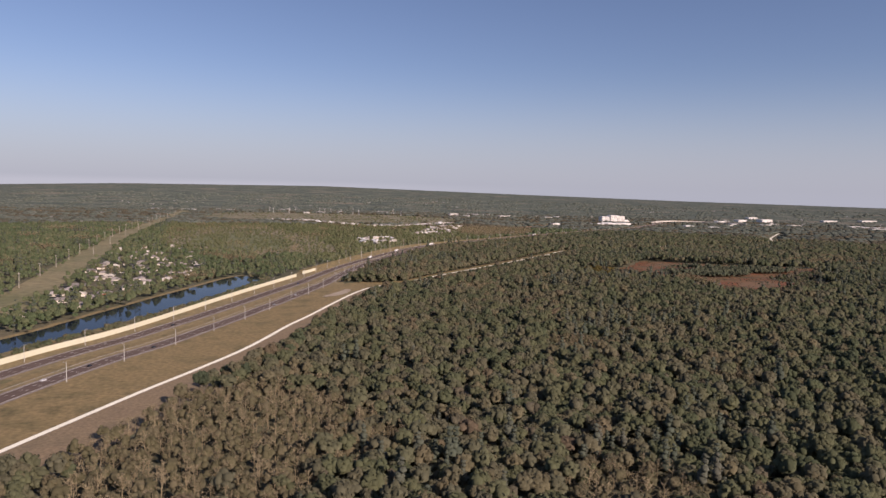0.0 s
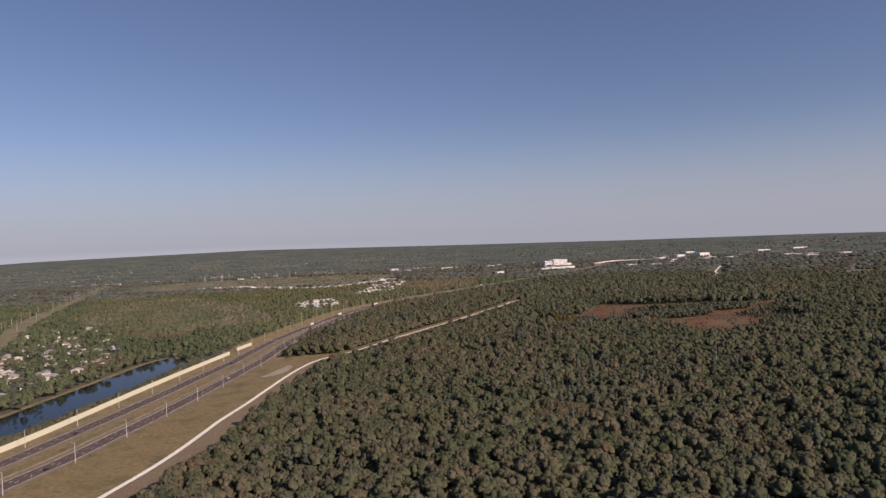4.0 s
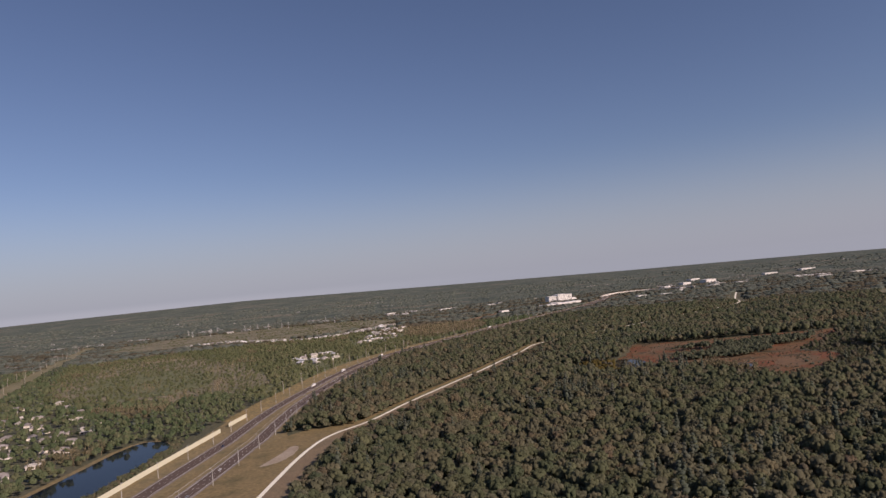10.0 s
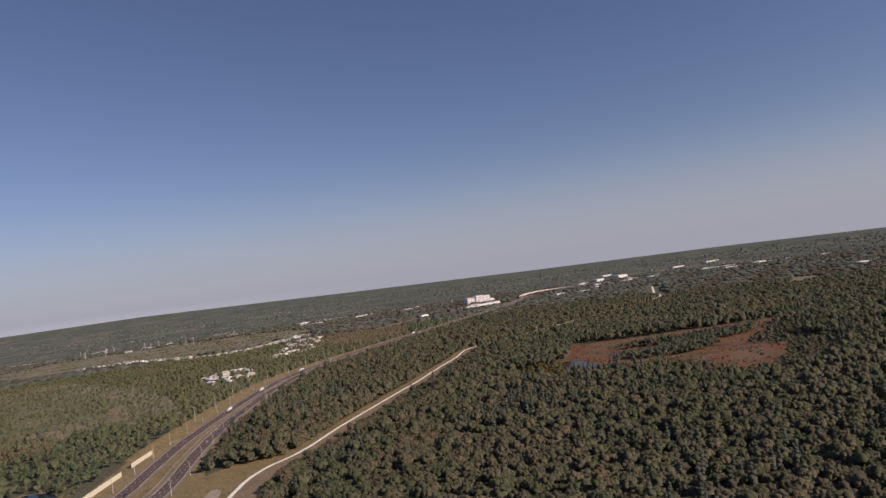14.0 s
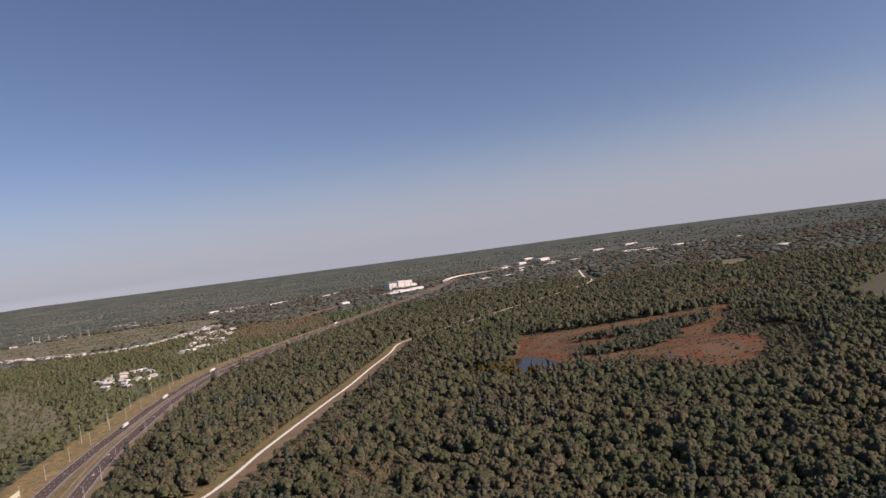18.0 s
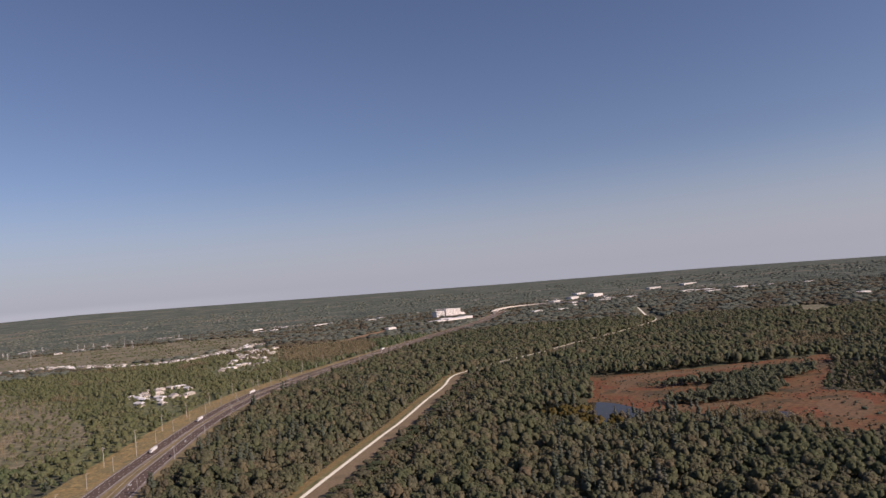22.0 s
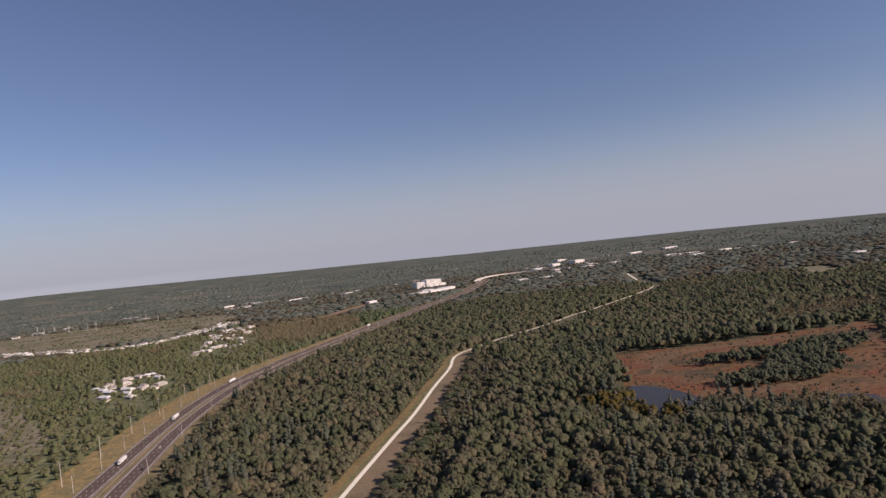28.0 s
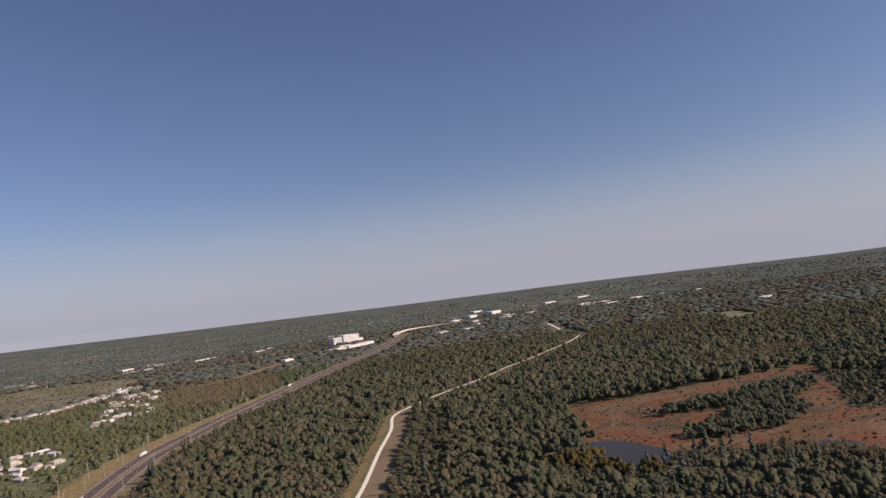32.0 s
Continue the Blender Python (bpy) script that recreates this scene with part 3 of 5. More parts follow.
MARSH = closed([(-60, 1330), (-150, 1400), (-420, 1500), (-560, 1900), (-700, 2500), (-760, 2950), (-300, 2920), (0, 2740), (330, 2960), (560, 2640), (420, 2240), (120, 1790), (10, 1560)], rough=12.0, seed=14)
land("marsh_flat", sheet("marsh_flat", MARSH, 0.03, M_GREEN), "olive scrubby marsh flat beyond the highway", "marsh")
for i, q in enumerate(MEADOWS):
    land("meadow", sheet("meadow", q, 0.08, M_BROWN), "brown dry marsh meadow among woods", "meadow")
land("green_meadow", sheet("green_meadow", MEADOW_CORE, 0.16, M_GREEN), "olive green middle of the marsh meadow", "meadow")
for q in CLEARINGS:
    land("clearing", sheet("clearing", q, 0.1, M_BROWN), "tan grass clearing in the woods", "clearing")
ring = np.vstack([LAKE, LAKE[:1]])
land("lake_bank", ribbon("lake_bank", ring, -8.0, 8.0, 0.15, M_VERGE), "dry grass bank round the long pond", "bank")
land("lake_water", sheet("lake_water", LAKE, 0.22, M_WATER), "dark blue still water of a long pond", "water")
land("red_marsh", sheet("red_marsh", RED, 0.1, M_RED), "rust-red marsh growth in a forest clearing", "marsh")
for q in (closed([(500, 1290), (540, 1340), (575, 1395), (650, 1365), (760, 1338), (740, 1322), (640, 1340), (580, 1345)], rough=8.0, seed=31),
          closed([(560, 1020), (600, 1036), (640, 1075), (622, 1100), (575, 1070)], rough=6.0, seed=32),
          closed([(470, 1190), (500, 1150), (560, 1140), (600, 1150), (560, 1162), (500, 1176)], rough=5.0, seed=33)):
    land("tan_sedge", sheet("tan_sedge", q, 0.14, M_SEDGE), "tan dry sedge in the red marsh", "marsh")
for q in PONDS:
    land("marsh_pool", sheet("marsh_pool", q, 0.2, M_MARSHWATER), "grey-blue shallow pool in the red marsh", "water")


# ---- woods ----
ICO_V = np.array([(0, 0, -1), (0.7236, -0.5257, -0.4472), (-0.2764, -0.8507, -0.4472), (-0.8944, 0, -0.4472), (-0.2764, 0.8507, -0.4472), (0.7236, 0.5257, -0.4472),
                  (0.2764, -0.8507, 0.4472), (-0.7236, -0.5257, 0.4472), (-0.7236, 0.5257, 0.4472), (0.2764, 0.8507, 0.4472), (0.8944, 0, 0.4472), (0, 0, 1)])
ICO_F = [(0, 1, 2), (1, 0, 5), (0, 2, 3), (0, 3, 4), (0, 4, 5), (1, 5, 10), (2, 1, 6), (3, 2, 7), (4, 3, 8), (5, 4, 9), (1, 10, 6), (2, 6, 7), (3, 7, 8), (4, 8, 9), (5, 9, 10),
         (6, 10, 11), (7, 6, 11), (8, 7, 11), (9, 8, 11), (10, 9, 11)]


class Build:
    """Collects vertices and triangles of one template."""

    def __init__(self):
        self.v, self.f, self.n = [], [], 0

    def add(self, v, f):
        self.v.append(np.asarray(v, float))
        self.f.append(np.asarray(f, int) + self.n)
        self.n += len(v)

    def lump(self, c, r, rng, squash=0.8, jitter=0.18, dome=False):
        v = ICO_V * (1 + rng.uniform(-jitter, jitter, (12, 1))) * np.array([r, r, r * squash]) * rng.uniform(0.85, 1.15, 3)
        a = rng.uniform(0, 6.28)
        v = v @ np.array([[math.cos(a), -math.sin(a), 0], [math.sin(a), math.cos(a), 0], [0, 0, 1]])
        self.add(v + np.asarray(c), [f for f in ICO_F if not (dome and 0 in f)])

    def tuft(self, c, r, rng):
        d = rng.normal(size=(3, 3))
        d /= np.linalg.norm(d, axis=1)[:, None]
        self.add(np.asarray(c) + d * r * rng.uniform(0.6, 1.3, (3, 1)), [(0, 1, 2)])

    def stick(self, a, b, r0, r1, sides=3):
        a, b = np.asarray(a, float), np.asarray(b, float)
        d = b - a
        u = np.cross(d, (0.3, 0.9, 0.1))
        u /= np.linalg.norm(u) + 1e-9
        w = np.cross(d, u)
        w /= np.linalg.norm(w) + 1e-9
        ring = [u * math.cos(6.2832 * i / sides) + w * math.sin(6.2832 * i / sides) for i in range(sides)]
        v = [a + q * r0 for q in ring] + [b + q * r1 for q in ring]
        f = []
        for i in range(sides):
            j = (i + 1) % sides
            f += [(i, j, sides + j), (i, sides + j, sides + i)]
        self.add(v, f)

    def done(self):
        return np.vstack(self.v), np.vstack(self.f)


def broad_crown(seed, clumps=8, tufts=54, height=12.2, radius=4.4, tuft=0.72):
    """A lopsided crown: a dark core, rounded boughs of foliage over its upper side, and leaf sprays that roughen each of them."""
    rng = np.random.default_rng(seed)
    b = Build()
    lean = rng.uniform(-0.12, 0.12, 2) * radius
    mid = np.array((lean[0], lean[1], height - radius * 0.95))
    b.lump(mid - (0, 0, radius * 0.1), radius * 0.74, rng, 0.95, 0.18, True)
    heart = []
    for i in range(clumps):
        up = 1 - (i + 0.4) / clumps * 1.12
        an = 2.4 * i + rng.uniform(-0.35, 0.35)
        flat = math.sqrt(max(0.0, 1 - up * up))
        d = np.array((flat * math.cos(an), flat * math.sin(an), up * 0.92))
        r = radius * rng.uniform(0.34, 0.5) * (1.35 if clumps < 6 else 1.0)
        c = mid + d * radius * rng.uniform(0.52, 0.74)
        heart.append((c, r))
        b.lump(c, r, rng, 1.0, 0.3, True)
    for i in range(tufts):
        c, r = heart[rng.integers(clumps)]
        d = rng.normal(size=3)
        d[2] = abs(d[2]) if rng.random() < 0.85 else d[2]
        d /= np.linalg.norm(d)
        p = c + d * r * rng.uniform(0.86, 1.3)
        u = np.cross(d, rng.normal(size=3))
        u /= np.linalg.norm(u)
        w = np.cross(d, u) + d * rng.uniform(-0.5, 0.5)
        q = tuft * rng.uniform(0.6, 1.4)
        b.add([p + u * q, p - u * q * 0.6 + w * q * 0.9, p - u * q * 0.6 - w * q * 0.9], [(0, 1, 2)])
    return b.done()


def far_canopy(seed, width=12.5, height=8.0):
    """A low, broad piece of canopy for woods kilometres away."""
    rng = np.random.default_rng(seed)
    b = Build()
    b.lump((0, 0, height * 0.42), width, rng, height * 0.5 / width, 0.2)
    for i in range(10):
        an, k = rng.uniform(0, 6.28), rng.uniform(0, 0.95) ** 0.6
        p = np.array((width * k * math.cos(an), width * k * math.sin(an), height * (0.92 - 0.4 * k * k)))
        q = rng.uniform(-2.6, 2.6, (3, 3)) * (1, 1, 0.55)
        b.add(p + q, [(0, 1, 2)])
    return b.done()


def plain_dome(seed, width=9.0, height=5.0):
    """A small rounded clump for woods at the edge of sight."""
    rng = np.random.default_rng(400 + seed)
    b = Build()
    b.lump((0, 0, height * 0.3), width, rng, height * 0.6 / width, 0.25, True)
    return b.done()


def pine_crown(seed, layers=5, tufts=40, height=17.0, radius=2.9):
    rng = np.random.default_rng(seed)
    b = Build()
    for i in range(layers):
        k = i / (layers - 1)
        r = radius * (1 - 0.55 * k) * rng.uniform(0.7, 0.95)
        an = rng.uniform(0, 6.28)
        b.lump((0.9 * math.cos(an) * (1 - k), 0.9 * math.sin(an) * (1 - k), height * (0.45 + 0.5 * k)), r, rng, 0.75, 0.25)
    for i in range(tufts):
        v = b.v[rng.integers(layers)]
        c = v.mean(0)
        p = v[rng.integers(12)]
        b.tuft(c + (p - c) * rng.uniform(0.9, 1.35), 0.75, rng)
    b.stick((0, 0, 0), (0.2, 0, height * 0.6), 0.28, 0.18)
    return b.done()


def bare_tree(seed, height=13.0, boughs=16, twigs=54, spray=0.42):
    rng = np.random.default_rng(seed)
    b = Build()
    b.stick((0, 0, 0), (rng.normal(0, 0.3), rng.normal(0, 0.3), height), 0.32, 0.05, 4)
    tips = []
    for i in range(boughs):
        z = height * rng.uniform(0.3, 0.92)
        an = rng.uniform(0, 6.28)
        ln = (height - z) * 0.45 + 1.0
        tip = (ln * math.cos(an), ln * math.sin(an), z + ln * rng.uniform(0.35, 0.9))
        b.stick((0, 0, z), tip, 0.13, 0.03)
        tips.append((z, tip))
    for i in range(twigs):
        z, tip = tips[rng.integers(len(tips))]
        k = rng.uniform(0.4, 0.95)
        p = np.array((0, 0, z)) * (1 - k) + np.array(tip) * k
        d = rng.normal(0, 0.8, 3)
        d[2] = abs(d[2]) + 0.3
        b.tuft(p + d * 0.5, spray, rng)
    return b.done()


def low_bush(seed, radius=1.6):
    rng = np.random.default_rng(seed)
    b = Build()
    for i in range(2):
        b.lump((rng.normal(0, 0.6), rng.normal(0, 0.6), radius * 0.45), radius * rng.uniform(0.6, 1), rng, 0.7, 0.3)
    for i in range(8):
        b.tuft(rng.normal(0, 1, 3) * (radius * 0.6, radius * 0.6, 0.4) + (0, 0, radius * 0.8), 0.6, rng)
    return b.done()


def plant(name, spots, templates, mat, label, category, low=0.62, high=1.3, tall=0.22, rng=RNG):
    """One stretch of growth as real geometry: a template, turned and sized, at every spot."""
    spots = np.asarray(spots, float)
    if not len(spots):
        return None
    vs, fs, ts, base = [], [], [], 0
    which = rng.integers(len(templates), size=len(spots))
    for k, (tv, tf) in enumerate(templates):
        s = spots[which == k]
        if not len(s):
            continue
        n = len(s)
        an, sc = rng.uniform(0, 6.2832, n), low + (high - low) * rng.beta(1.3, 1.7, n)
        zs = sc * rng.uniform(1 - tall, 1 + tall, n)
        ca, sa = np.cos(an), np.sin(an)
        x = (tv[None, :, 0] * ca[:, None] - tv[None, :, 1] * sa[:, None]) * sc[:, None] + s[:, 0:1]
        y = (tv[None, :, 0] * sa[:, None] + tv[None, :, 1] * ca[:, None]) * sc[:, None] + s[:, 1:2]
        z = tv[None, :, 2] * zs[:, None] + rise(s[:, 0], s[:, 1])[:, None]
        vs.append(np.stack([x, y, z], 2).reshape(-1, 3))
        fs.append((tf[None] + (np.arange(n) * len(tv))[:, None, None]).reshape(-1, 3) + base)
        grove_shade = 0.5 + 0.3 * wander(s[:, 0], s[:, 1], 170.0, 21)
        # dimmer light to the east, put into the crowns' tint
        grove_shade = grove_shade - 0.2 * np.clip((s[:, 0] - 120 - 0.12 * s[:, 1]) / 250, 0, 1)
        t = np.clip(grove_shade * 0.5 + rng.beta(1.1, 1.8, n) * 0.68, 0, 1)
        ts.append(np.repeat(t, len(tv)))
        base += n * len(tv)
    me = big_mesh(name, np.vstack(vs), np.vstack(fs), mat, np.concatenate(ts))
    return tagged(new(name, me), label, category, kind="stuff")


def scatter(x0, x1, y0, y1, spacing, jitter=0.42):
    """Spots on a jittered lattice."""
    gx, gy = np.meshgrid(np.arange(x0, x1, spacing), np.arange(y0, y1, spacing * 0.87))
    gx = gx + (np.arange(gx.shape[0]) % 2)[:, None] * spacing / 2
    x = gx.ravel() + RNG.uniform(-jitter, jitter, gx.size) * spacing
    y = gy.ravel() + RNG.uniform(-jitter, jitter, gy.size) * spacing
    return x, y


def in_fan(x, y):
    """The wedge of land that the flight overlooks."""
    left = np.degrees(np.arctan2(x, y)) > -31.0
    right = np.degrees(np.arctan2(x - 0.0, y - 757.0)) < 67.0
    return left & (right | (np.degrees(np.arctan2(x, y)) < 40.0)) & (y > 0)


def clear_of(x, y, margin=0.0):
    """True where trees may stand: off roads, verges, water, marsh, meadows and the power line's clearing."""
    ok = np.ones(len(x), bool)
    f, n, t = aside(x, y, FAR_ROAD), aside(x, y, NEAR_ROAD), aside(x, y, TRAIL)
    edge = wander(x, y, 22.0, 2) * 3.0
    ok &= ~((f > np.interp(y, [1700, 2300], [-43, -16]) + edge) & (n < np.interp(y, [1100, 1300, 2300], [18, 26, 32]) + edge))
    soil = np.interp(y, [0, 600, 700, 850, 930, 1010, 1100, 1590, 1660, 1720], [42, 43, 39, 37, 42, 35, 31, 28, 24, 26]) + np.where(y > 1660, 13 * wander(x, y, 60.0, 19), 0)
    grass = np.interp(y, [985, 1035, 1640, 1700], [400, 12, 11, 5])
    ok &= ~((t > -grass + edge * 0.6) & (t < soil + edge) & ((t > 0) | (n < 400)) & ((y > 985) | (n > -5)))
    ok &= ~inside(x, y, LAKE) & (np.abs(aside(x, y, LAKE)) > 10) & ~((f > -85) & (f < 0) & (y < 1075) & (y > 250))
    ok &= ~inside(x, y, PATCH)
    ok &= ((aside(x, y, POWER) < -24 + edge) | (aside(x, y, POWER) > 34 + edge))
    red = inside(x, y, RED)
    for q in ISLANDS:
        red &= ~inside(x, y, q)
    few = np.random.default_rng(3).random(len(x)) < 0.35
    ok &= (np.hypot((x - 0) / 62, (y - 1855) / 150) > 1) | few
    ok &= (np.hypot((x - 215 - 0.22 * (y - 2450)) / 85, (y - 2430) / 370) > 1) | few
    ok &= np.abs(aside(x, y, ESTATE_ROW) + 25) > 55
    ok &= np.abs(aside(x, y, RAMP)) > 22
    ok &= ~((np.abs(x - 1050) < 110) & (np.abs(y - 3085) < 70))
    ok &= ~((aside(x, y, SAND) > -14) & (aside(x, y, SAND) < 62) & (y > 2600))
    ok &= ~((np.abs(t) < 24) & (y > 2130) & (y < 2600))
    for q in CLEARINGS:
        ok &= ~inside(x, y, q)
    return ok & ~red


RAMP = curve_through([(1285, 3215), (1385, 3360), (1490, 3440), (1600, 3430), (1690, 3360), (1770, 3270)], step=20)
SAND = curve_through([(430, 2660), (522, 2700), (640, 2850), (745, 2960)], step=15)
ESTATE_ROW = curve_through([(-450, 2960), (-345, 2960), (-240, 2850), (-115, 2700), (10, 2610), (115, 2670), (235, 2820), (295, 2960)], step=20)


near_crowns = [broad_crown(s) for s in range(6)]
next_crowns = [broad_crown(80 + s, clumps=4, tufts=20, tuft=1.0) for s in range(6)]
edge_crowns = [broad_crown(60 + s, clumps=7, tufts=44, height=8.4, radius=4.6) for s in range(4)]
isle_crowns = [broad_crown(90 + s, clumps=6, tufts=30, height=8.0, radius=3.0, tuft=0.6) for s in range(4)]
under_crowns = [broad_crown(120 + s, clumps=2, tufts=7, height=8.2, radius=3.8, tuft=0.9) for s in range(4)]
plain_crowns = [broad_crown(95 + s, clumps=1, tufts=6, height=12.0, radius=9.0, tuft=1.8) for s in range(3)]
near_pines = [pine_crown(s) for s in range(3)]
mid_crowns = [broad_crown(20 + s, clumps=3, tufts=12, height=12.5, radius=7.6, tuft=1.5) for s in range(5)]
mid_pines = [pine_crown(30 + s, layers=3, tufts=10) for s in range(3)]
far_clumps = [far_canopy(40 + s) for s in range(5)]
bare_trees = [bare_tree(s) for s in range(4)]
bare_mid = [bare_tree(10 + s, boughs=3, twigs=20, spray=0.75) for s in range(3)]
bushes = [low_bush(s) for s in range(4)]
EYES = np.array([(0.0, 0.0), (0.0, 250.0), (0.0, 500.0), (0.0, 757.0)])


def reach(x, y):
    return np.min([np.hypot(x - ex, y - ey) for ex, ey in EYES], axis=0)


def meadow_at(x, y):
    m = np.zeros(len(x), bool)
    for q in MEADOWS:
        m |= inside(x, y, q)
    return m


def bare_at(x, y):
    """Stands of leafless cypress."""
    m = (np.hypot((x + 84 - 0.15 * (y - 368)) / 76, (y - 368) / 98) < 1 + 0.25 * wander(x, y, 40, 5))
    m |= np.hypot((x - 112) / 26, (y - 298) / 26) < 1 + 0.25 * wander(x, y, 40, 6)
    m |= np.hypot((x - 370) / 170, (y - 2500) / 330) < 1
    m |= np.hypot((x - 945) / 125, (y - 1425) / 52) < 1 + 0.3 * wander(x, y, 60, 7)
    return m | (wander(x, y, 260.0, 14) > 0.98)


# where the suburb's houses stand
rng_h = random.Random(5)
SUBURB_SPOTS = []
for j in range(900):
    px, py = rng_h.uniform(-620, -280), rng_h.uniform(720, 1780)
    if not inside([px], [py], HOUSING[0])[0] or inside([px], [py], LAKE)[0] or abs(aside([px], [py], POWER)[0]) < 42:
        continue
    if all((px - a) ** 2 + (py - b) ** 2 > 26 ** 2 for a, b, _ in SUBURB_SPOTS):
        SUBURB_SPOTS.append((px, py, rng_h.choice((0, 90, 180, 270)) + 15 + rng_h.uniform(-8, 8)))
    if len(SUBURB_SPOTS) >= 66:
        break
RED_HOUSE = (-318, 868, 20)


def off_houses(spots, gap):
    """Those spots that keep a gap from every house of the suburb."""
    h = np.array(SUBURB_SPOTS + [RED_HOUSE])[:, :2]
    d = np.min(np.hypot(spots[:, None, 0] - h[None, :, 0], spots[:, None, 1] - h[None, :, 1]), axis=1)
    return spots[d > gap]


# close woods
x, y = scatter(-260, 1200, 200, 1760, 7.9)
k = in_fan(x, y) & (reach(x, y) < 960) & clear_of(x, y) & ~meadow_at(x, y) & (aside(x, y, FAR_ROAD) > 0)
x, y = x[k], y[k]
bare = bare_at(x, y)
isle = inside(x, y, ISLANDS[0]) | inside(x, y, ISLANDS[1])
pine = ~bare & ~isle & (wander(x, y, 120.0, 3) + RNG.normal(0, 0.5, len(x)) > 1.15)
rust = ~bare & ~pine & ~isle & (RNG.random(len(x)) < 0.035)
oak = ~(bare | pine | rust | isle)
td, nd = aside(x, y, TRAIL), aside(x, y, NEAR_ROAD)
shore = np.abs(aside(x, y, np.vstack([RED, RED[:1]]))) < 58
low_edge = ((td > 0) & (td < 50) & (y > 1010)) | (shore & (y < 1260))
small = ((td > 0) & (td < 72) & (y > 935)) | ((nd > 0) & (nd < 48)) | low_edge
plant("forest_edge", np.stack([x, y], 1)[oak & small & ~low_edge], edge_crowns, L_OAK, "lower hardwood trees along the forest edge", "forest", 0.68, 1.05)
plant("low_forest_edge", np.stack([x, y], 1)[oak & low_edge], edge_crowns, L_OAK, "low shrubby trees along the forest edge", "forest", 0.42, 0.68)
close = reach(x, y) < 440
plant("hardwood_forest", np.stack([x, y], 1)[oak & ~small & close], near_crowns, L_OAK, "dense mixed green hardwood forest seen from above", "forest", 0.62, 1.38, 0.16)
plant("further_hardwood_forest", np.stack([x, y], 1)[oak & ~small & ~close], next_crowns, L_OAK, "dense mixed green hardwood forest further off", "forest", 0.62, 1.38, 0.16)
under = np.stack([x, y], 1)[oak & ~small & close]
plant("forest_understorey", under + RNG.normal(0, 1.5, under.shape) + (4.0, 2.2), under_crowns, L_OAK, "lower leafy growth between the forest crowns", "forest", 0.8, 1.2)
plant("pine_grove", np.stack([x, y], 1)[pine], near_pines, L_PINE, "scattered tall pines among the hardwoods", "forest")
spots = np.repeat(np.stack([x, y], 1)[isle], 4, 0)
plant("island_trees", spots + RNG.normal(0, 4.0, spots.shape), isle_crowns, L_ISLE, "grey-green rounded trees on islands in the marsh", "forest", 0.5, 1.4, 0.3)
plant("rusty_cypress_grove", np.stack([x, y], 1)[rust], next_crowns, L_RUST, "rust-brown cypress crowns in the green forest", "forest", 0.7, 1.0)
k = bare
plant("cypress_undergrowth", np.stack([x, y], 1)[k] + RNG.normal(0, 3, (k.sum(), 2)), next_crowns, L_UNDER, "olive-brown low growth under the bare cypress", "shrubs", 0.55, 0.85)
plant("bare_cypress_stand", np.stack([x, y], 1)[bare] + 4.0, bare_trees, M_TWIG, "leafless grey cypress stand at the forest edge", "forest", 0.7, 1.1)

# middle distance
x, y = scatter(-1150, 1950, 500, 2680, 12.6)
d = reach(x, y)
k = in_fan(x, y) & (d < 1900) & ((d >= 960) | (aside(x, y, FAR_ROAD) < 0)) & clear_of(x, y)
x, y = x[k], y[k]
mea, hou = meadow_at(x, y), inside(x, y, HOUSING[0])
low = inside(x, y, MARSH) & ~mea
thin = RNG.random(len(x))
keep = np.where(mea, thin < 0.85, np.where(hou, thin < 0.62, np.where(low, thin < 0.9, True)))
x, y, mea, low = x[keep], y[keep], mea[keep], low[keep]
bare = bare_at(x, y) | (mea & ~inside(x, y, MEADOW_CORE) & (wander(x, y, 90, 8) > 0.55)) | (low & (wander(x, y * 1.5, 130, 23) > 0.85))
pine = ~bare & (wander(x, y, 150.0, 3) + RNG.normal(0, 0.5, len(x)) > 0.95)
oak = ~bare & ~pine
west = aside(x, y, FAR_ROAD) < 0
td = aside(x, y, TRAIL)
nd = aside(x, y, NEAR_ROAD)
scrub = oak & ~west & ~mea & ~low & (((td > 0) & (td < 85) & (y > 1650)) | ((nd > 0) & (nd < 75)))
oak &= ~scrub
plant("trailside_scrub", np.stack([x, y], 1)[scrub], mid_crowns, L_OAK, "low scrub trees beside the far path", "forest", 0.4, 0.75)
near_west = oak & ~mea & ~low & west & (y < 1350)
spots = np.repeat(np.stack([x, y], 1)[near_west], 2, 0)
plant("garden_trees", off_houses(spots + RNG.normal(0, 4.0, spots.shape) - (3.0, 5.0), 11.0), next_crowns, L_SUBURB, "rounded green garden trees between the houses", "trees", 0.4, 0.92)
plant("suburb_trees", np.stack([x, y], 1)[oak & ~mea & ~low & west & ~near_west], mid_crowns, L_SUBURB, "rounded green trees round the suburb", "forest", 0.45, 0.9)
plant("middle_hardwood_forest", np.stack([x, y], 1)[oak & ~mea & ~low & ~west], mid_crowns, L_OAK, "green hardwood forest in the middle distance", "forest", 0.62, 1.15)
plant("marsh_trees", np.stack([x, y], 1)[oak & low], mid_crowns, L_MARSH, "low olive marsh trees beyond the highway", "forest", 0.3, 0.72)
plant("meadow_shrubs", np.stack([x, y], 1)[oak & mea], mid_crowns, L_MARSH, "low green shrubs dotted over the meadow", "shrubs", 0.15, 0.5)
plant("middle_pine_forest", np.stack([x, y], 1)[pine & ~mea & ~low], mid_pines, L_PINE, "tall thin pines in the middle distance", "forest", 0.8, 1.2)
plant("marsh_pines", np.stack([x, y], 1)[pine & low], mid_pines, L_MARSH, "slim low pines on the marsh flat", "forest", 0.4, 0.7)
k = bare & ~mea
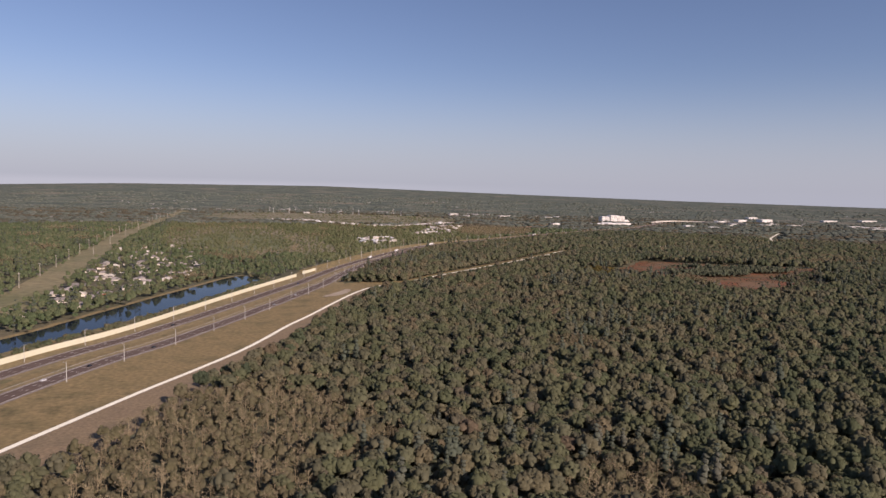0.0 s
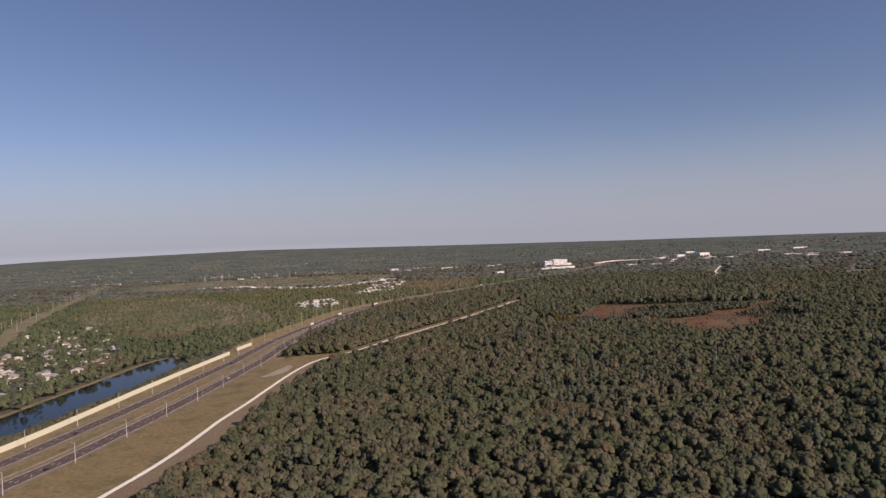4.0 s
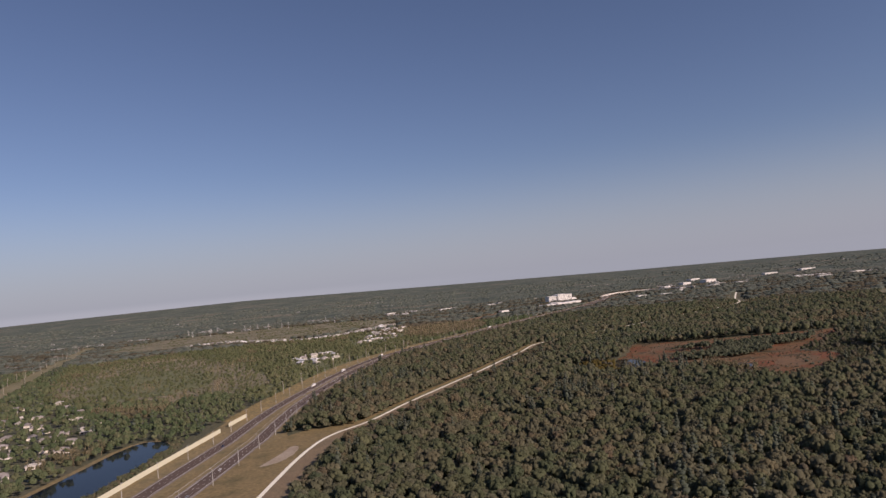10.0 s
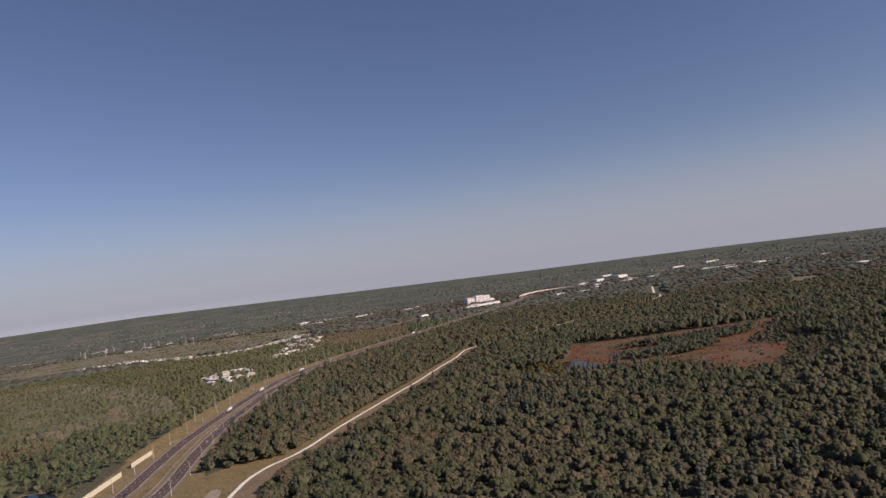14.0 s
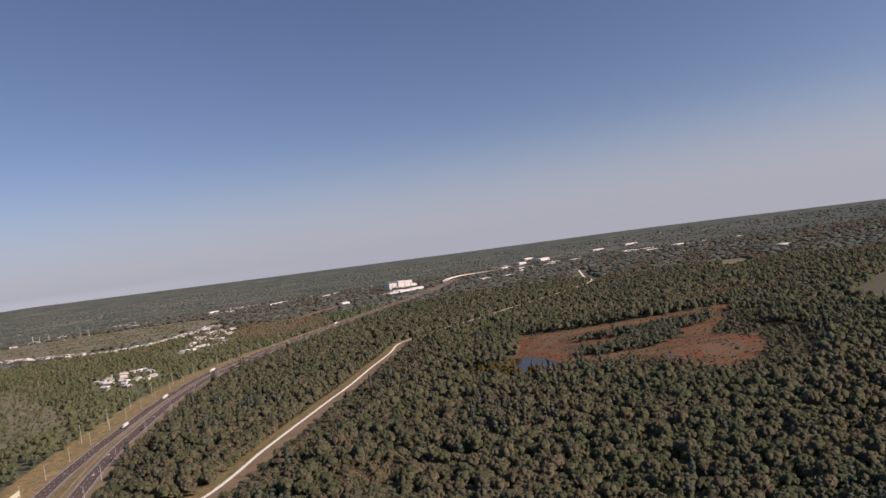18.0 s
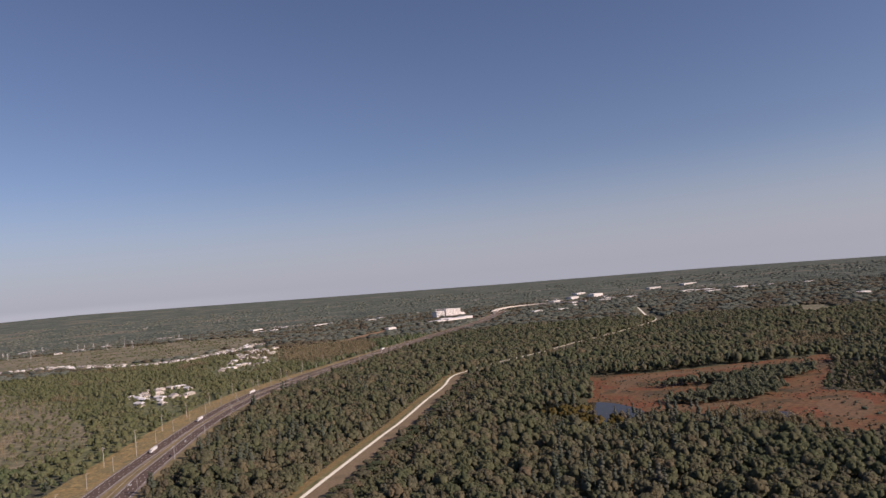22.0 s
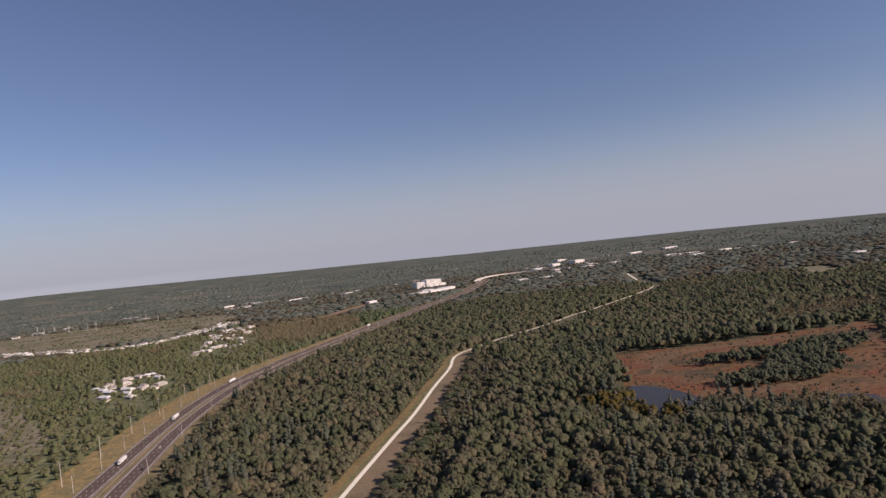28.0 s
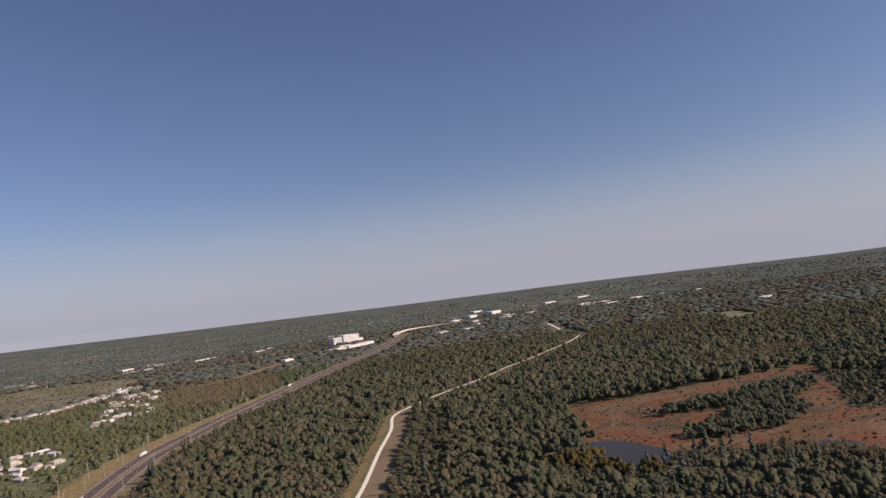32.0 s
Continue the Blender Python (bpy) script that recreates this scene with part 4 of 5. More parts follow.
plant("cypress_underwood", np.stack([x, y], 1)[k] + RNG.normal(0, 3, (k.sum(), 2)), mid_crowns, L_UNDER, "dry olive-brown growth under far bare cypress", "shrubs", 0.35, 0.6)
bx, by = np.repeat(x[bare], 2) + RNG.normal(0, 4, 2 * bare.sum()), np.repeat(y[bare], 2) + RNG.normal(0, 4, 2 * bare.sum())
plant("grey_cypress_wood", np.stack([bx, by], 1), bare_mid, M_TWIG, "leafless grey-brown cypress wood", "forest", 0.6, 1.1)

# far woods
x, y = scatter(-2300, 3900, 900, 4250, 22.5)
d, hub = reach(x, y), np.hypot(x - HUB[0], y - HUB[1])
k = in_fan(x, y) & (d >= 1900) & clear_of(x, y) & (hub < 3860 + 300 * RNG.random(len(x)) ** 2)
open_land = (wander(x, y * 2.2, 420.0, 11) > 0.62) & (d > 2100)
k &= ~inside(x, y, MEADOWS[1]) & ~(open_land & (RNG.random(len(x)) < 0.94)) & ~(inside(x, y, MEADOWS[0]) & (RNG.random(len(x)) < 0.85))
x, y, hub = x[k], y[k], hub[k]
brown = (wander(x, y * 1.6, 240.0, 17) + RNG.normal(0, 0.25, len(x)) > 0.12) | bare_at(x, y)
plant("far_woods", np.stack([x, y], 1)[~brown & (hub < 3800)], far_clumps, L_FAR_HAZE, "far grey-green woods towards the horizon", "forest", 0.7, 1.3)
plant("rim_woods", np.stack([x, y], 1)[hub >= 3800], far_clumps, L_FAR_HAZE, "low far woods at the edge of sight", "forest", 0.35, 0.75)
plant("far_brown_woods", np.stack([x, y], 1)[brown & (hub < 3800)], far_clumps, L_RUST, "far brown winter cypress woods", "forest", 0.65, 1.15)
x, y = scatter(-2400, 4000, 1500, 4750, 17.5, 0.5)
hub = np.hypot(x - HUB[0], y - HUB[1])
k = in_fan(x, y) & (hub > 3800) & (hub < 4340) & (wander(x, y, 130.0, 27) + RNG.normal(0, 0.3, len(x)) > -0.1) & clear_of(x, y)
plant("horizon_woods", np.stack([x, y], 1)[k], [plain_dome(s) for s in range(3)], L_FAR_HAZE, "small dark clumps of wood near the horizon", "forest", 0.7, 1.5)

# low scrub over the far field
x, y = scatter(-760, 390, 2740, 3820, 15.0, 0.5)
k = inside(x, y, MEADOWS[1]) & (wander(x, y * 1.8, 170.0, 41) + RNG.normal(0, 0.4, len(x)) > 0.35) & (np.abs(aside(x, y, ESTATE_ROW) + 25) > 60)
plant("field_scrub", np.stack([x, y], 1)[k], bushes, L_MARSH, "low olive scrub over the far brown field", "shrubs", 0.8, 2.2)

# garden trees between the houses of the estate
q = np.repeat(ESTATE_ROW, 3, 0)
q = q + np.stack([RNG.uniform(-26, 26, len(q)), RNG.uniform(-26, 50, len(q))], 1)
plant("estate_trees", q, mid_crowns, L_SUBURB, "small garden trees among the estate houses", "trees", 0.28, 0.5)

# marsh growth and willows round the pool
x, y = scatter(390, 1060, 960, 1450, 9.0, 0.5)
red = inside(x, y, RED)
wet = np.zeros(len(x), bool)
for q in PONDS:
    wet |= inside(x, y, q)
isl = np.zeros(len(x), bool)
for q in ISLANDS:
    isl |= inside(x, y, q)
k = red & ~wet & ~isl & (wander(x, y, 60, 9) + RNG.normal(0, 0.35, len(x)) > -0.1)
k2 = red & ~wet & ~isl & (wander(x, y, 35, 29) + RNG.normal(0, 0.3, len(x)) > 0.95)
plant("marsh_shrubs", np.stack([x, y], 1)[k2], bushes, L_PINE, "dark green shrubs in the red marsh", "shrubs", 0.7, 1.8)
plant("marsh_bushes", np.stack([x, y], 1)[k], bushes, L_RUST, "low rusty bushes in the red marsh", "shrubs", 0.3, 1.1)
an = RNG.uniform(0, 6.28, 60)
wx, wy = 398 + 14 * np.cos(an) + RNG.normal(0, 9, 60), 1205 + 42 * np.sin(an) + RNG.normal(0, 9, 60)
k = ~inside(wx, wy, PONDS[0])
plant("yellow_willows", np.stack([wx, wy], 1)[k], mid_crowns, L_YELLOW, "yellowing willows beside the marsh pool", "shrubs", 0.4, 0.75)
# reeds and shrubs between noise wall and pond
q = LAKE[(LAKE[:, 0] > np.interp(LAKE[:, 1], [360, 1090], [-392, -198])) & (LAKE[:, 1] > 360)]
s = np.repeat(q, 11, 0) + np.stack([RNG.uniform(1.0, 13.0, len(q) * 11), RNG.uniform(-8, 8, len(q) * 11)], 1)
k = ~inside(s[:, 0], s[:, 1], LAKE) & (aside(s[:, 0], s[:, 1], WALL_LINE) < -4)
plant("bank_shrubs", s[k], bushes, L_OAK, "olive shrubs and reeds along the bank of the pond", "shrubs", 0.8, 2.0)
# trees along the far bank of the pond
q = LAKE[(LAKE[:, 0] < np.interp(LAKE[:, 1], [400, 1090], [-340, -212])) & (LAKE[:, 1] > 480)]
s = np.repeat(q, 4, 0) + np.stack([RNG.normal(-19, 6, len(q) * 4), RNG.uniform(-7, 7, len(q) * 4)], 1)
s = off_houses(s[clear_of(s[:, 0], s[:, 1])], 15.0)
plant("bank_trees", s[RNG.random(len(s)) < 0.7], near_crowns, L_SUBURB, "rounded green trees on the bank of the pond", "forest", 0.6, 1.1)
# tall pines along the far shore of the marsh
q = RED[(RED[:, 1] > 1330) & (RED[:, 0] > 520)]
s = np.repeat(q, 4, 0) + np.stack([RNG.uniform(0, 22, len(q) * 4), RNG.uniform(8, 42, len(q) * 4)], 1)
plant("shore_pines", s[clear_of(s[:, 0], s[:, 1])], near_pines, L_PINE, "tall slim pines along the marsh shore", "forest", 0.7, 1.05)
# woods round the start of the flight, out of its sight
x, y = scatter(-780, 1250, -560, 900, 15.0)
k = clear_of(x, y) & ~((in_fan(x, y) & (y > 200)) & (x > -260)) & ((aside(x, y, TRAIL) > 0) | (aside(x, y, FAR_ROAD) < -110)) & (reach(x, y) < 900)
seen = k & (x < -240) & (y > 300)
plant("outer_forest", np.stack([x, y], 1)[k & ~seen], plain_crowns, L_OAK, "hardwood forest behind the start of the flight", "forest", 0.9, 1.5)
spots = np.stack([x, y], 1)[seen]
plant("outer_garden_trees", off_houses(spots + RNG.normal(0, 7.0, spots.shape), 13.0), next_crowns, L_SUBURB, "rounded green trees at the near end of the suburb", "trees", 0.5, 1.0)


# ---- highway ----
def road_piece(parent, name, line, left, right, z, mat, label=""):
    return part(name, ribbon(name, line, left, right, z, mat, 0.04), parent, label=label)


for line, name, inner in ((FAR_ROAD, "road_far_carriageway", 1), (NEAR_ROAD, "road_near_carriageway", -1)):
    road = tagged(new(name), "three-lane asphalt carriageway with pale shoulders and dashed lanes", "road", kind="structure")
    road_piece(road, "shoulder", line, -8.8, 8.8, 0.22, M_SHOULDER, "pale worn asphalt shoulder")
    road_piece(road, "asphalt", line, -6.6, 6.6, 0.30, M_ASPHALT)
    for off, nm in ((-6.4, "edge_line"), (6.4, "edge_line")):
        road_piece(road, nm, line, off - 0.15, off + 0.15, 0.37, M_PAINT, "painted edge line")
    seg = line[(line[:, 1] > 250) & (line[:, 1] < 2300)]
    cum = np.concatenate([[0], np.cumsum(np.linalg.norm(np.diff(seg, axis=0), axis=1))])
    nm = normals(seg)
    dv, df = [], []
    for s0 in np.arange(0, cum[-1] - 4, 12.2):
        for off in (-2.1, 2.1):
            q = []
            for s in (s0, s0 + 3.05):
                p = np.array([np.interp(s, cum, seg[:, i]) for i in (0, 1)])
                n = np.array([np.interp(s, cum, nm[:, i]) for i in (0, 1)])
                q += [p + n * (off - 0.2), p + n * (off + 0.2)]
            i = len(dv)
            dv += [(*c, 0.40) for c in q]
            df.append((i, i + 1, i + 3, i + 2))
    tagged(part("lane_dashes", mesh_of("lane_dashes", dv, df, M_PAINT), road, label="white dashed lane lines"), kind="stuff")

land("median_swale", ribbon("median_swale", FAR_ROAD, MEDIAN * 0.5 - 3.0, MEDIAN * 0.5 + 3.5, 0.13, M_OLIVE), "shallow olive grass swale in the highway median", "grass verge")
trail = tagged(new("trail"), "pale concrete path curving beside the forest", "path", kind="structure")
part("surface", ribbon("surface", TRAIL, -np.interp(TRAIL[:, 1], [1640, 1700, 2100, 2300], [1.95, 1.7, 1.7, 2.6]), np.interp(TRAIL[:, 1], [1640, 1700, 2100, 2300], [1.95, 1.7, 1.7, 2.6]), 0.26, M_TRAIL, 0.05), trail)


# ---- noise wall: posts and panels ----
def along(line, y0, y1, step):
    seg = line[(line[:, 1] >= y0 - 20) & (line[:, 1] <= y1 + 20)]
    cum = np.concatenate([[0], np.cumsum(np.linalg.norm(np.diff(seg, axis=0), axis=1))])
    out = []
    for s in np.arange(0, cum[-1], step):
        p = [float(np.interp(s, cum, seg[:, i])) for i in (0, 1)]
        q = [float(np.interp(min(s + step, cum[-1]), cum, seg[:, i])) for i in (0, 1)]
        if y0 <= p[1] <= y1:
            out.append((p[0], p[1], math.degrees(math.atan2(q[1] - p[1], q[0] - p[0]))))
    return out


panel_me = box(6.06, 0.3, 4.3, M_WALL, "panel", bevel=0.03)
cap_me = box(6.1, 0.34, 0.25, M_WALL, "coping", bevel=0.04)
post_me = box(0.4, 0.36, 4.56, M_WALL, "post", bevel=0.05)
for name, y0, y1, line, label in (
        ("noise_wall", 230, 1092, WALL_LINE, "long cream concrete noise wall beside the highway"),
        ("noise_wall_end_piece", 1122, 1174, shifted(WALL_LINE, np.full(len(WALL_LINE), -3.0)), "short detached cream concrete noise wall piece")):
    wall = thing(name, label, "noise wall")
    for px, py, an in along(line, y0, y1, 6.1):
        m = pose(px, py, 0, 0, 0, an)
        part("post", post_me, wall, m)
        mid = m @ pose(3.05, 0, 0.05)
        part("panel", panel_me, wall, mid)
        part("coping", cap_me, wall, m @ pose(3.05, 0, 4.35))


# ---- guard rail in the median ----
guard = thing("guard_rail", "pale weathered steel guard rail in the highway median", "guard rail")
line = shifted(NEAR_ROAD, np.full(len(NEAR_ROAD), -12.5))
line = line[(line[:, 1] > 240) & (line[:, 1] < 1500)]
gn = normals(line)
gv, gf = [], []
for i, p in enumerate(line):
    for off, z in ((-0.12, 0.55), (0.1, 0.62), (0.0, 0.7), (0.1, 0.78), (-0.12, 0.86)):
        gv.append((p[0] + gn[i][0] * off, p[1] + gn[i][1] * off, z))
    if i:
        for k in range(4):
            gf.append((5 * i - 5 + k, 5 * i - 4 + k, 5 * i + 1 + k, 5 * i + k))
part("rail", mesh_of("rail", gv, gf, M_POST), guard)
stake = box(0.18, 0.18, 0.8, M_POST, "post", bevel=0.02)
for px, py, an in along(shifted(line, np.full(len(line), -0.22)), 250, 1490, 9.0):
    part("post", stake, guard, pose(px, py, 0.05, 0, 0, an))


# ---- street lamps along the highway ----
def street_lamp():
    lamp = thing("street_lamp", "tall grey steel highway lamp on the grass verge", "street lamp", "highway lamps")
    part("footing", tube(0.4, 0.4, 0.5, M_POST, 10, "footing"), lamp, pose(0, 0, 0))
    part("pole", tube(0.25, 0.15, 13.5, M_STEEL, 8, "pole"), lamp, pose(0, 0, 0.4))
    hold = pose(0, 0, 13.7, 0, 80, 0)
    arm = part("arm", tube(0.09, 0.07, 1.8, M_STEEL, 6, "arm", bend=0.2), lamp, hold)
    part("lamp_head", box(0.7, 0.35, 0.2, M_STEEL, "lamp_head", bevel=0.05), arm, hold.inverted() @ pose(1.9, 0, 14.0))
    return lamp


first_lamp = None
for line, off, flip in ((NEAR_ROAD, 12.5, 180), (FAR_ROAD, -12.5, 0)):
    for i, (px, py, an) in enumerate(along(shifted(line, np.full(len(line), off)), 330, 3050, 62.0)):
        if 1180 < py < 1900 and off > 0 and i % 2:
            continue
        m = pose(px, py, 0.05, 0, 0, an - 90 + flip)
        if first_lamp is None:
            first_lamp = street_lamp()
            first_lamp.matrix_basis = m
        else:
            copy_thing(first_lamp, m)


# ---- power poles ----
def power_pole(height=20.0):
    pole = thing("power_pole", "tall weathered wooden power pole with crossarm", "power pole", "power poles")
    part("pole", tube(0.42, 0.26, height, M_WOOD, 8, "pole"), pole)
    arm = part("crossarm", box(3.6, 0.2, 0.25, M_WOOD, "crossarm", bevel=0.03), pole, pose(0, 0, height - 1.6))
    ins = tube(0.09, 0.06, 0.5, M_STEEL, 6, "insulator")
    for dx in (-1.6, 0, 1.6):
        part("insulator", ins, arm, pose(dx, 0, 0.25 if dx else 1.6))
    return pole


first_pole = power_pole()
spots = along(shifted(POWER, np.full(len(POWER), -17.0)), 700, 3500, 118.0) + along(shifted(POWER, np.full(len(POWER), 8.0)), 1150, 3500, 260.0)
spots += along(shifted(FAR_ROAD, np.full(len(FAR_ROAD), -30.0)), 1290, 2900, 88.0)
for i, (px, py, an) in enumerate(spots):
    m = pose(px, py, float(rise(px, py)), 0, 0, an - 90)
    if i == 0:
        first_pole.matrix_basis = m
    else:
        copy_thing(first_pole, m)


# ---- houses ----
def hip_roof(w, d, h, over, mat, ridge=0.45, thick=0.25):
    """A hipped roof with overhanging eaves."""
    x, y, r = w / 2 + over, d / 2 + over, w / 2 * ridge
    v = [(-x, -y, 0), (x, -y, 0), (x, y, 0), (-x, y, 0), (-x, -y, thick), (x, -y, thick), (x, y, thick), (-x, y, thick), (-r, 0, h), (r, 0, h)]
    f = [(3, 2, 1, 0), (0, 1, 5, 4), (1, 2, 6, 5), (2, 3, 7, 6), (3, 0, 4, 7), (4, 5, 9, 8), (5, 6, 9), (6, 7, 8, 9), (7, 4, 8)]
    return mesh_of("roof", v, f, mat)


def house(w, d, roof_mat, label, group, ridge=0.45, wing=True):
    h = thing("house", label, "house", group)
    wall = part("wall", box(w, d, 3.0, M_STUCCO, "wall"), h)
    part("roof", hip_roof(w, d, 2.6, 0.6, roof_mat, ridge), h, pose(0, 0, 3.0))
    if wing:
        part("garage_wall", box(6.2, 6.5, 2.8, M_STUCCO, "garage_wall"), h, pose(w / 2 - 3.0, -d / 2 - 3.2, 0))
        part("garage_roof", hip_roof(6.2, 6.5, 2.0, 0.5, roof_mat, 0.05), h, pose(w / 2 - 3.0, -d / 2 - 3.2, 2.8))
        part("garage_door", box(4.8, 0.12, 2.2, M_WHITE, "garage_door", bevel=0.02), h, pose(w / 2 - 3.0, -d / 2 - 6.5, 0.05), "white garage door")
    win = box(1.6, 0.1, 1.2, M_DARKGLASS, "window")
    for dx in (-w * 0.3, 0):
        part("window", win, wall, pose(dx, -d / 2 - 0.04, 1.0))
        part("window", win, wall, pose(dx, d / 2 + 0.04, 1.0))
    part("door", box(1.0, 0.1, 2.1, M_WOOD, "door"), wall, pose(-w * 0.12, -d / 2 - 0.04, 0.05))
    return h


def settle(protos, spots):
    """Stand houses at spots (x, y, turn); the first of each kind is moved, the rest are copies."""
    used = set()
    for i, (px, py, an) in enumerate(spots):
        p = protos[i % len(protos)]
        m = pose(px, py, float(rise(px, py)), 0, 0, an)
        if id(p) in used:
            copy_thing(p, m)
        else:
            p.matrix_basis = m
            used.add(id(p))


# suburb beyond the pond
protos = [house(17, 10, M_ROOF_GREY, "single-storey house with a weathered grey roof among trees", "suburb houses"),
          house(15, 11, M_ROOF_GREY, "single-storey house with a grey shingle roof among trees", "suburb houses", 0.3),
          house(18, 9, M_ROOF_GREY, "long low house with a grey shingle roof among trees", "suburb houses", 0.6),
          house(14, 10, M_ROOF_PALE, "small house with a light roof among trees", "suburb houses", 0.2, False)]
settle(protos, SUBURB_SPOTS)
# second suburb beyond the power line
protos = [house(16, 10, M_ROOF_PALE, "pale-roofed house half hidden by trees", "outer suburb houses", 0.3, False),
          house(15, 10, M_ROOF_GREY, "grey-roofed house half hidden by trees", "outer suburb houses", 0.3, False)]
spots = []
while len(spots) < 90:
    py = rng_h.uniform(1350, 3300)
    px = float(np.interp(py, [1061, 1800, 2400, 3400], [-485, -645, -755, -925])) - rng_h.uniform(60, 420)
    if math.degrees(math.atan2(px, py)) > -30:
        spots.append((px, py, rng_h.uniform(0, 360)))
settle(protos, spots)
red_house = house(16, 10, M_ROOF_RED, "house with a terracotta roof beside the pond", "suburb houses")
red_house.matrix_basis = pose(*RED_HOUSE[:2], 0, 0, 0, RED_HOUSE[2])
# long row of new houses, the estate at its end, and the cluster by the highway
protos = [house(13, 10, M_ROOF_PALE, "pale stucco house in a long estate row", "estate houses", 0.3),
          house(13, 9, M_ROOF_GREY, "grey-roofed stucco house in a long estate row", "estate houses", 0.3, False),
          house(11, 8, M_WHITEROOF, "white-roofed stucco house in a long estate row", "estate houses", 0.4, False)]
row = ESTATE_ROW
spots = []
for i, (p, n) in enumerate(zip(row, normals(row))):
    for s in (-30, -6, 16):
        if rng_h.random() < 0.75:
            spots.append((p[0] + n[0] * s + rng_h.uniform(-3, 3), p[1] + n[1] * s + rng_h.uniform(-3, 3), rng_h.uniform(0, 360)))
for j in range(60):
    s = rng_h.random()
    spots.append((155 + 130 * s + rng_h.uniform(-45, 45), 2170 + 600 * s + rng_h.uniform(-30, 30), rng_h.uniform(0, 360)))
settle(protos, spots)
protos = [house(22, 9, M_WHITEROOF, "long white-roofed building in a roadside cluster", "cluster buildings", 0.7, False),
          house(17, 9, M_ROOF_PALE, "large pale-roofed building in a roadside cluster", "cluster buildings", 0.6, False),
          house(13, 8, M_ROOF_GREY, "grey-roofed building in a roadside cluster", "cluster buildings", 0.4, False)]
spots = []
while len(spots) < 22:
    px, py = rng_h.uniform(-48, 42), rng_h.uniform(1760, 1990)
    if all((px - a) ** 2 + ((py - b) / 1.4) ** 2 > 16 ** 2 for a, b, _ in spots):
        spots.append((px, py, rng_h.choice((30, 120)) + rng_h.uniform(-10, 10)))
settle(protos, spots)


# ---- large white buildings on the horizon ----
def block_building(name, label, category, blocks, m, floors=0):
    b = thing(name, label, category, m=m)
    for bx, by, w, d, h in blocks:
        part("wall", box(w, d, h, M_WHITE, "wall"), b, pose(bx, by, 0))
        part("roof", box(w + 0.8, d + 0.8, 0.8, M_WHITEROOF, "roof", bevel=0.1), b, pose(bx, by, h))
        for s in range(floors if h > 20 else 0):
            n = int(w // 7)
            win = box(4.0, 0.3, 1.6, M_DARKGLASS, "window")
            for i in range(n):
                part("window", win, b, pose(bx - w / 2 + (i + 0.5) * w / n, by - d / 2 - 0.1, 3.0 + s * (h - 3) / floors))
    return b


block_building("hospital", "large white multi-storey hospital block above the trees", "hospital",
               [(-42, 0, 50, 30, 28), (0, -4, 44, 34, 34), (42, 0, 40, 30, 31), (74, 4, 26, 26, 13)], pose(1135, 3360, 0, 0, 0, 16), 7)
block_building("low_white_building", "long low white-roofed building before the hospital", "building",
               [(0, 0, 90, 36, 8), (-82, 4, 70, 30, 6), (62, 30, 60, 34, 8), (-20, 44, 50, 26, 9)], pose(1055, 3085, 0, 0, 0, 12))


# ---- elevated ramp beyond the highway ----
ramp = thing("elevated_ramp", "pale concrete elevated highway ramp curving through woods", "bridge")
part("deck", ribbon("deck", RAMP, -11, 11, 10.0, M_CONCRETE), ramp)
for off in (-11.2, 11.2):
    n = normals(RAMP)
    e = RAMP + n * off
    v, f = [], []
    for i, p in enumerate(e):
        for dx, dz in ((-0.25, 8.2), (0.25, 8.2), (0.25, 11.3), (-0.25, 11.3)):
            v.append((p[0] + n[i][0] * dx, p[1] + n[i][1] * dx, float(rise(*p)) + dz))
        if i:
            b = 4 * i
            for k in range(4):
                f.append((b - 4 + k, b - 4 + (k + 1) % 4, b + (k + 1) % 4, b + k))
    part("parapet", mesh_of("parapet", v, f, M_CONCRETE), ramp)
pier_me = box(2.0, 9.0, 9.9, M_CONCRETE, "pier", bevel=0.1)
for p, n in list(zip(RAMP, normals(RAMP)))[::2]:
    part("pier", pier_me, ramp, pose(p[0], p[1], float(rise(*p)), 0, 0, math.degrees(math.atan2(n[1], n[0])) + 90))

# bare soil cut with the pale building at its end
land("soil_cut", ribbon("soil_cut", SAND, np.linspace(-4, -12, len(SAND)), np.linspace(10, 40, len(SAND)), 0.2, M_ORANGE), "bare orange soil strip cut through the woods", "bare soil")


# ---- stores and warehouses far off ----
def warehouse(w, d, h, label, px, py, turn, bays=3):
    b = thing("warehouse", label, "warehouse", "far warehouses", m=pose(px, py, float(rise(px, py)), 0, 0, turn))
    part("wall", box(w, d, h, M_WHITE, "wall"), b)
    part("roof", box(w + 0.6, d + 0.6, 0.7, M_WHITEROOF, "roof", bevel=0.08), b, pose(0, 0, h))
    part("parapet", box(w * 0.4, 0.8, 1.6, M_WHITE, "parapet"), b, pose(0, -d / 2 - 0.1, h))
    dock = box(w / bays * 0.45, 0.3, h * 0.45, M_DARKGLASS, "loading_door")
    for i in range(bays):
        part("loading_door", dock, b, pose(-w / 2 + (i + 0.5) * w / bays, -d / 2 - 0.1, 0.1))
    return b


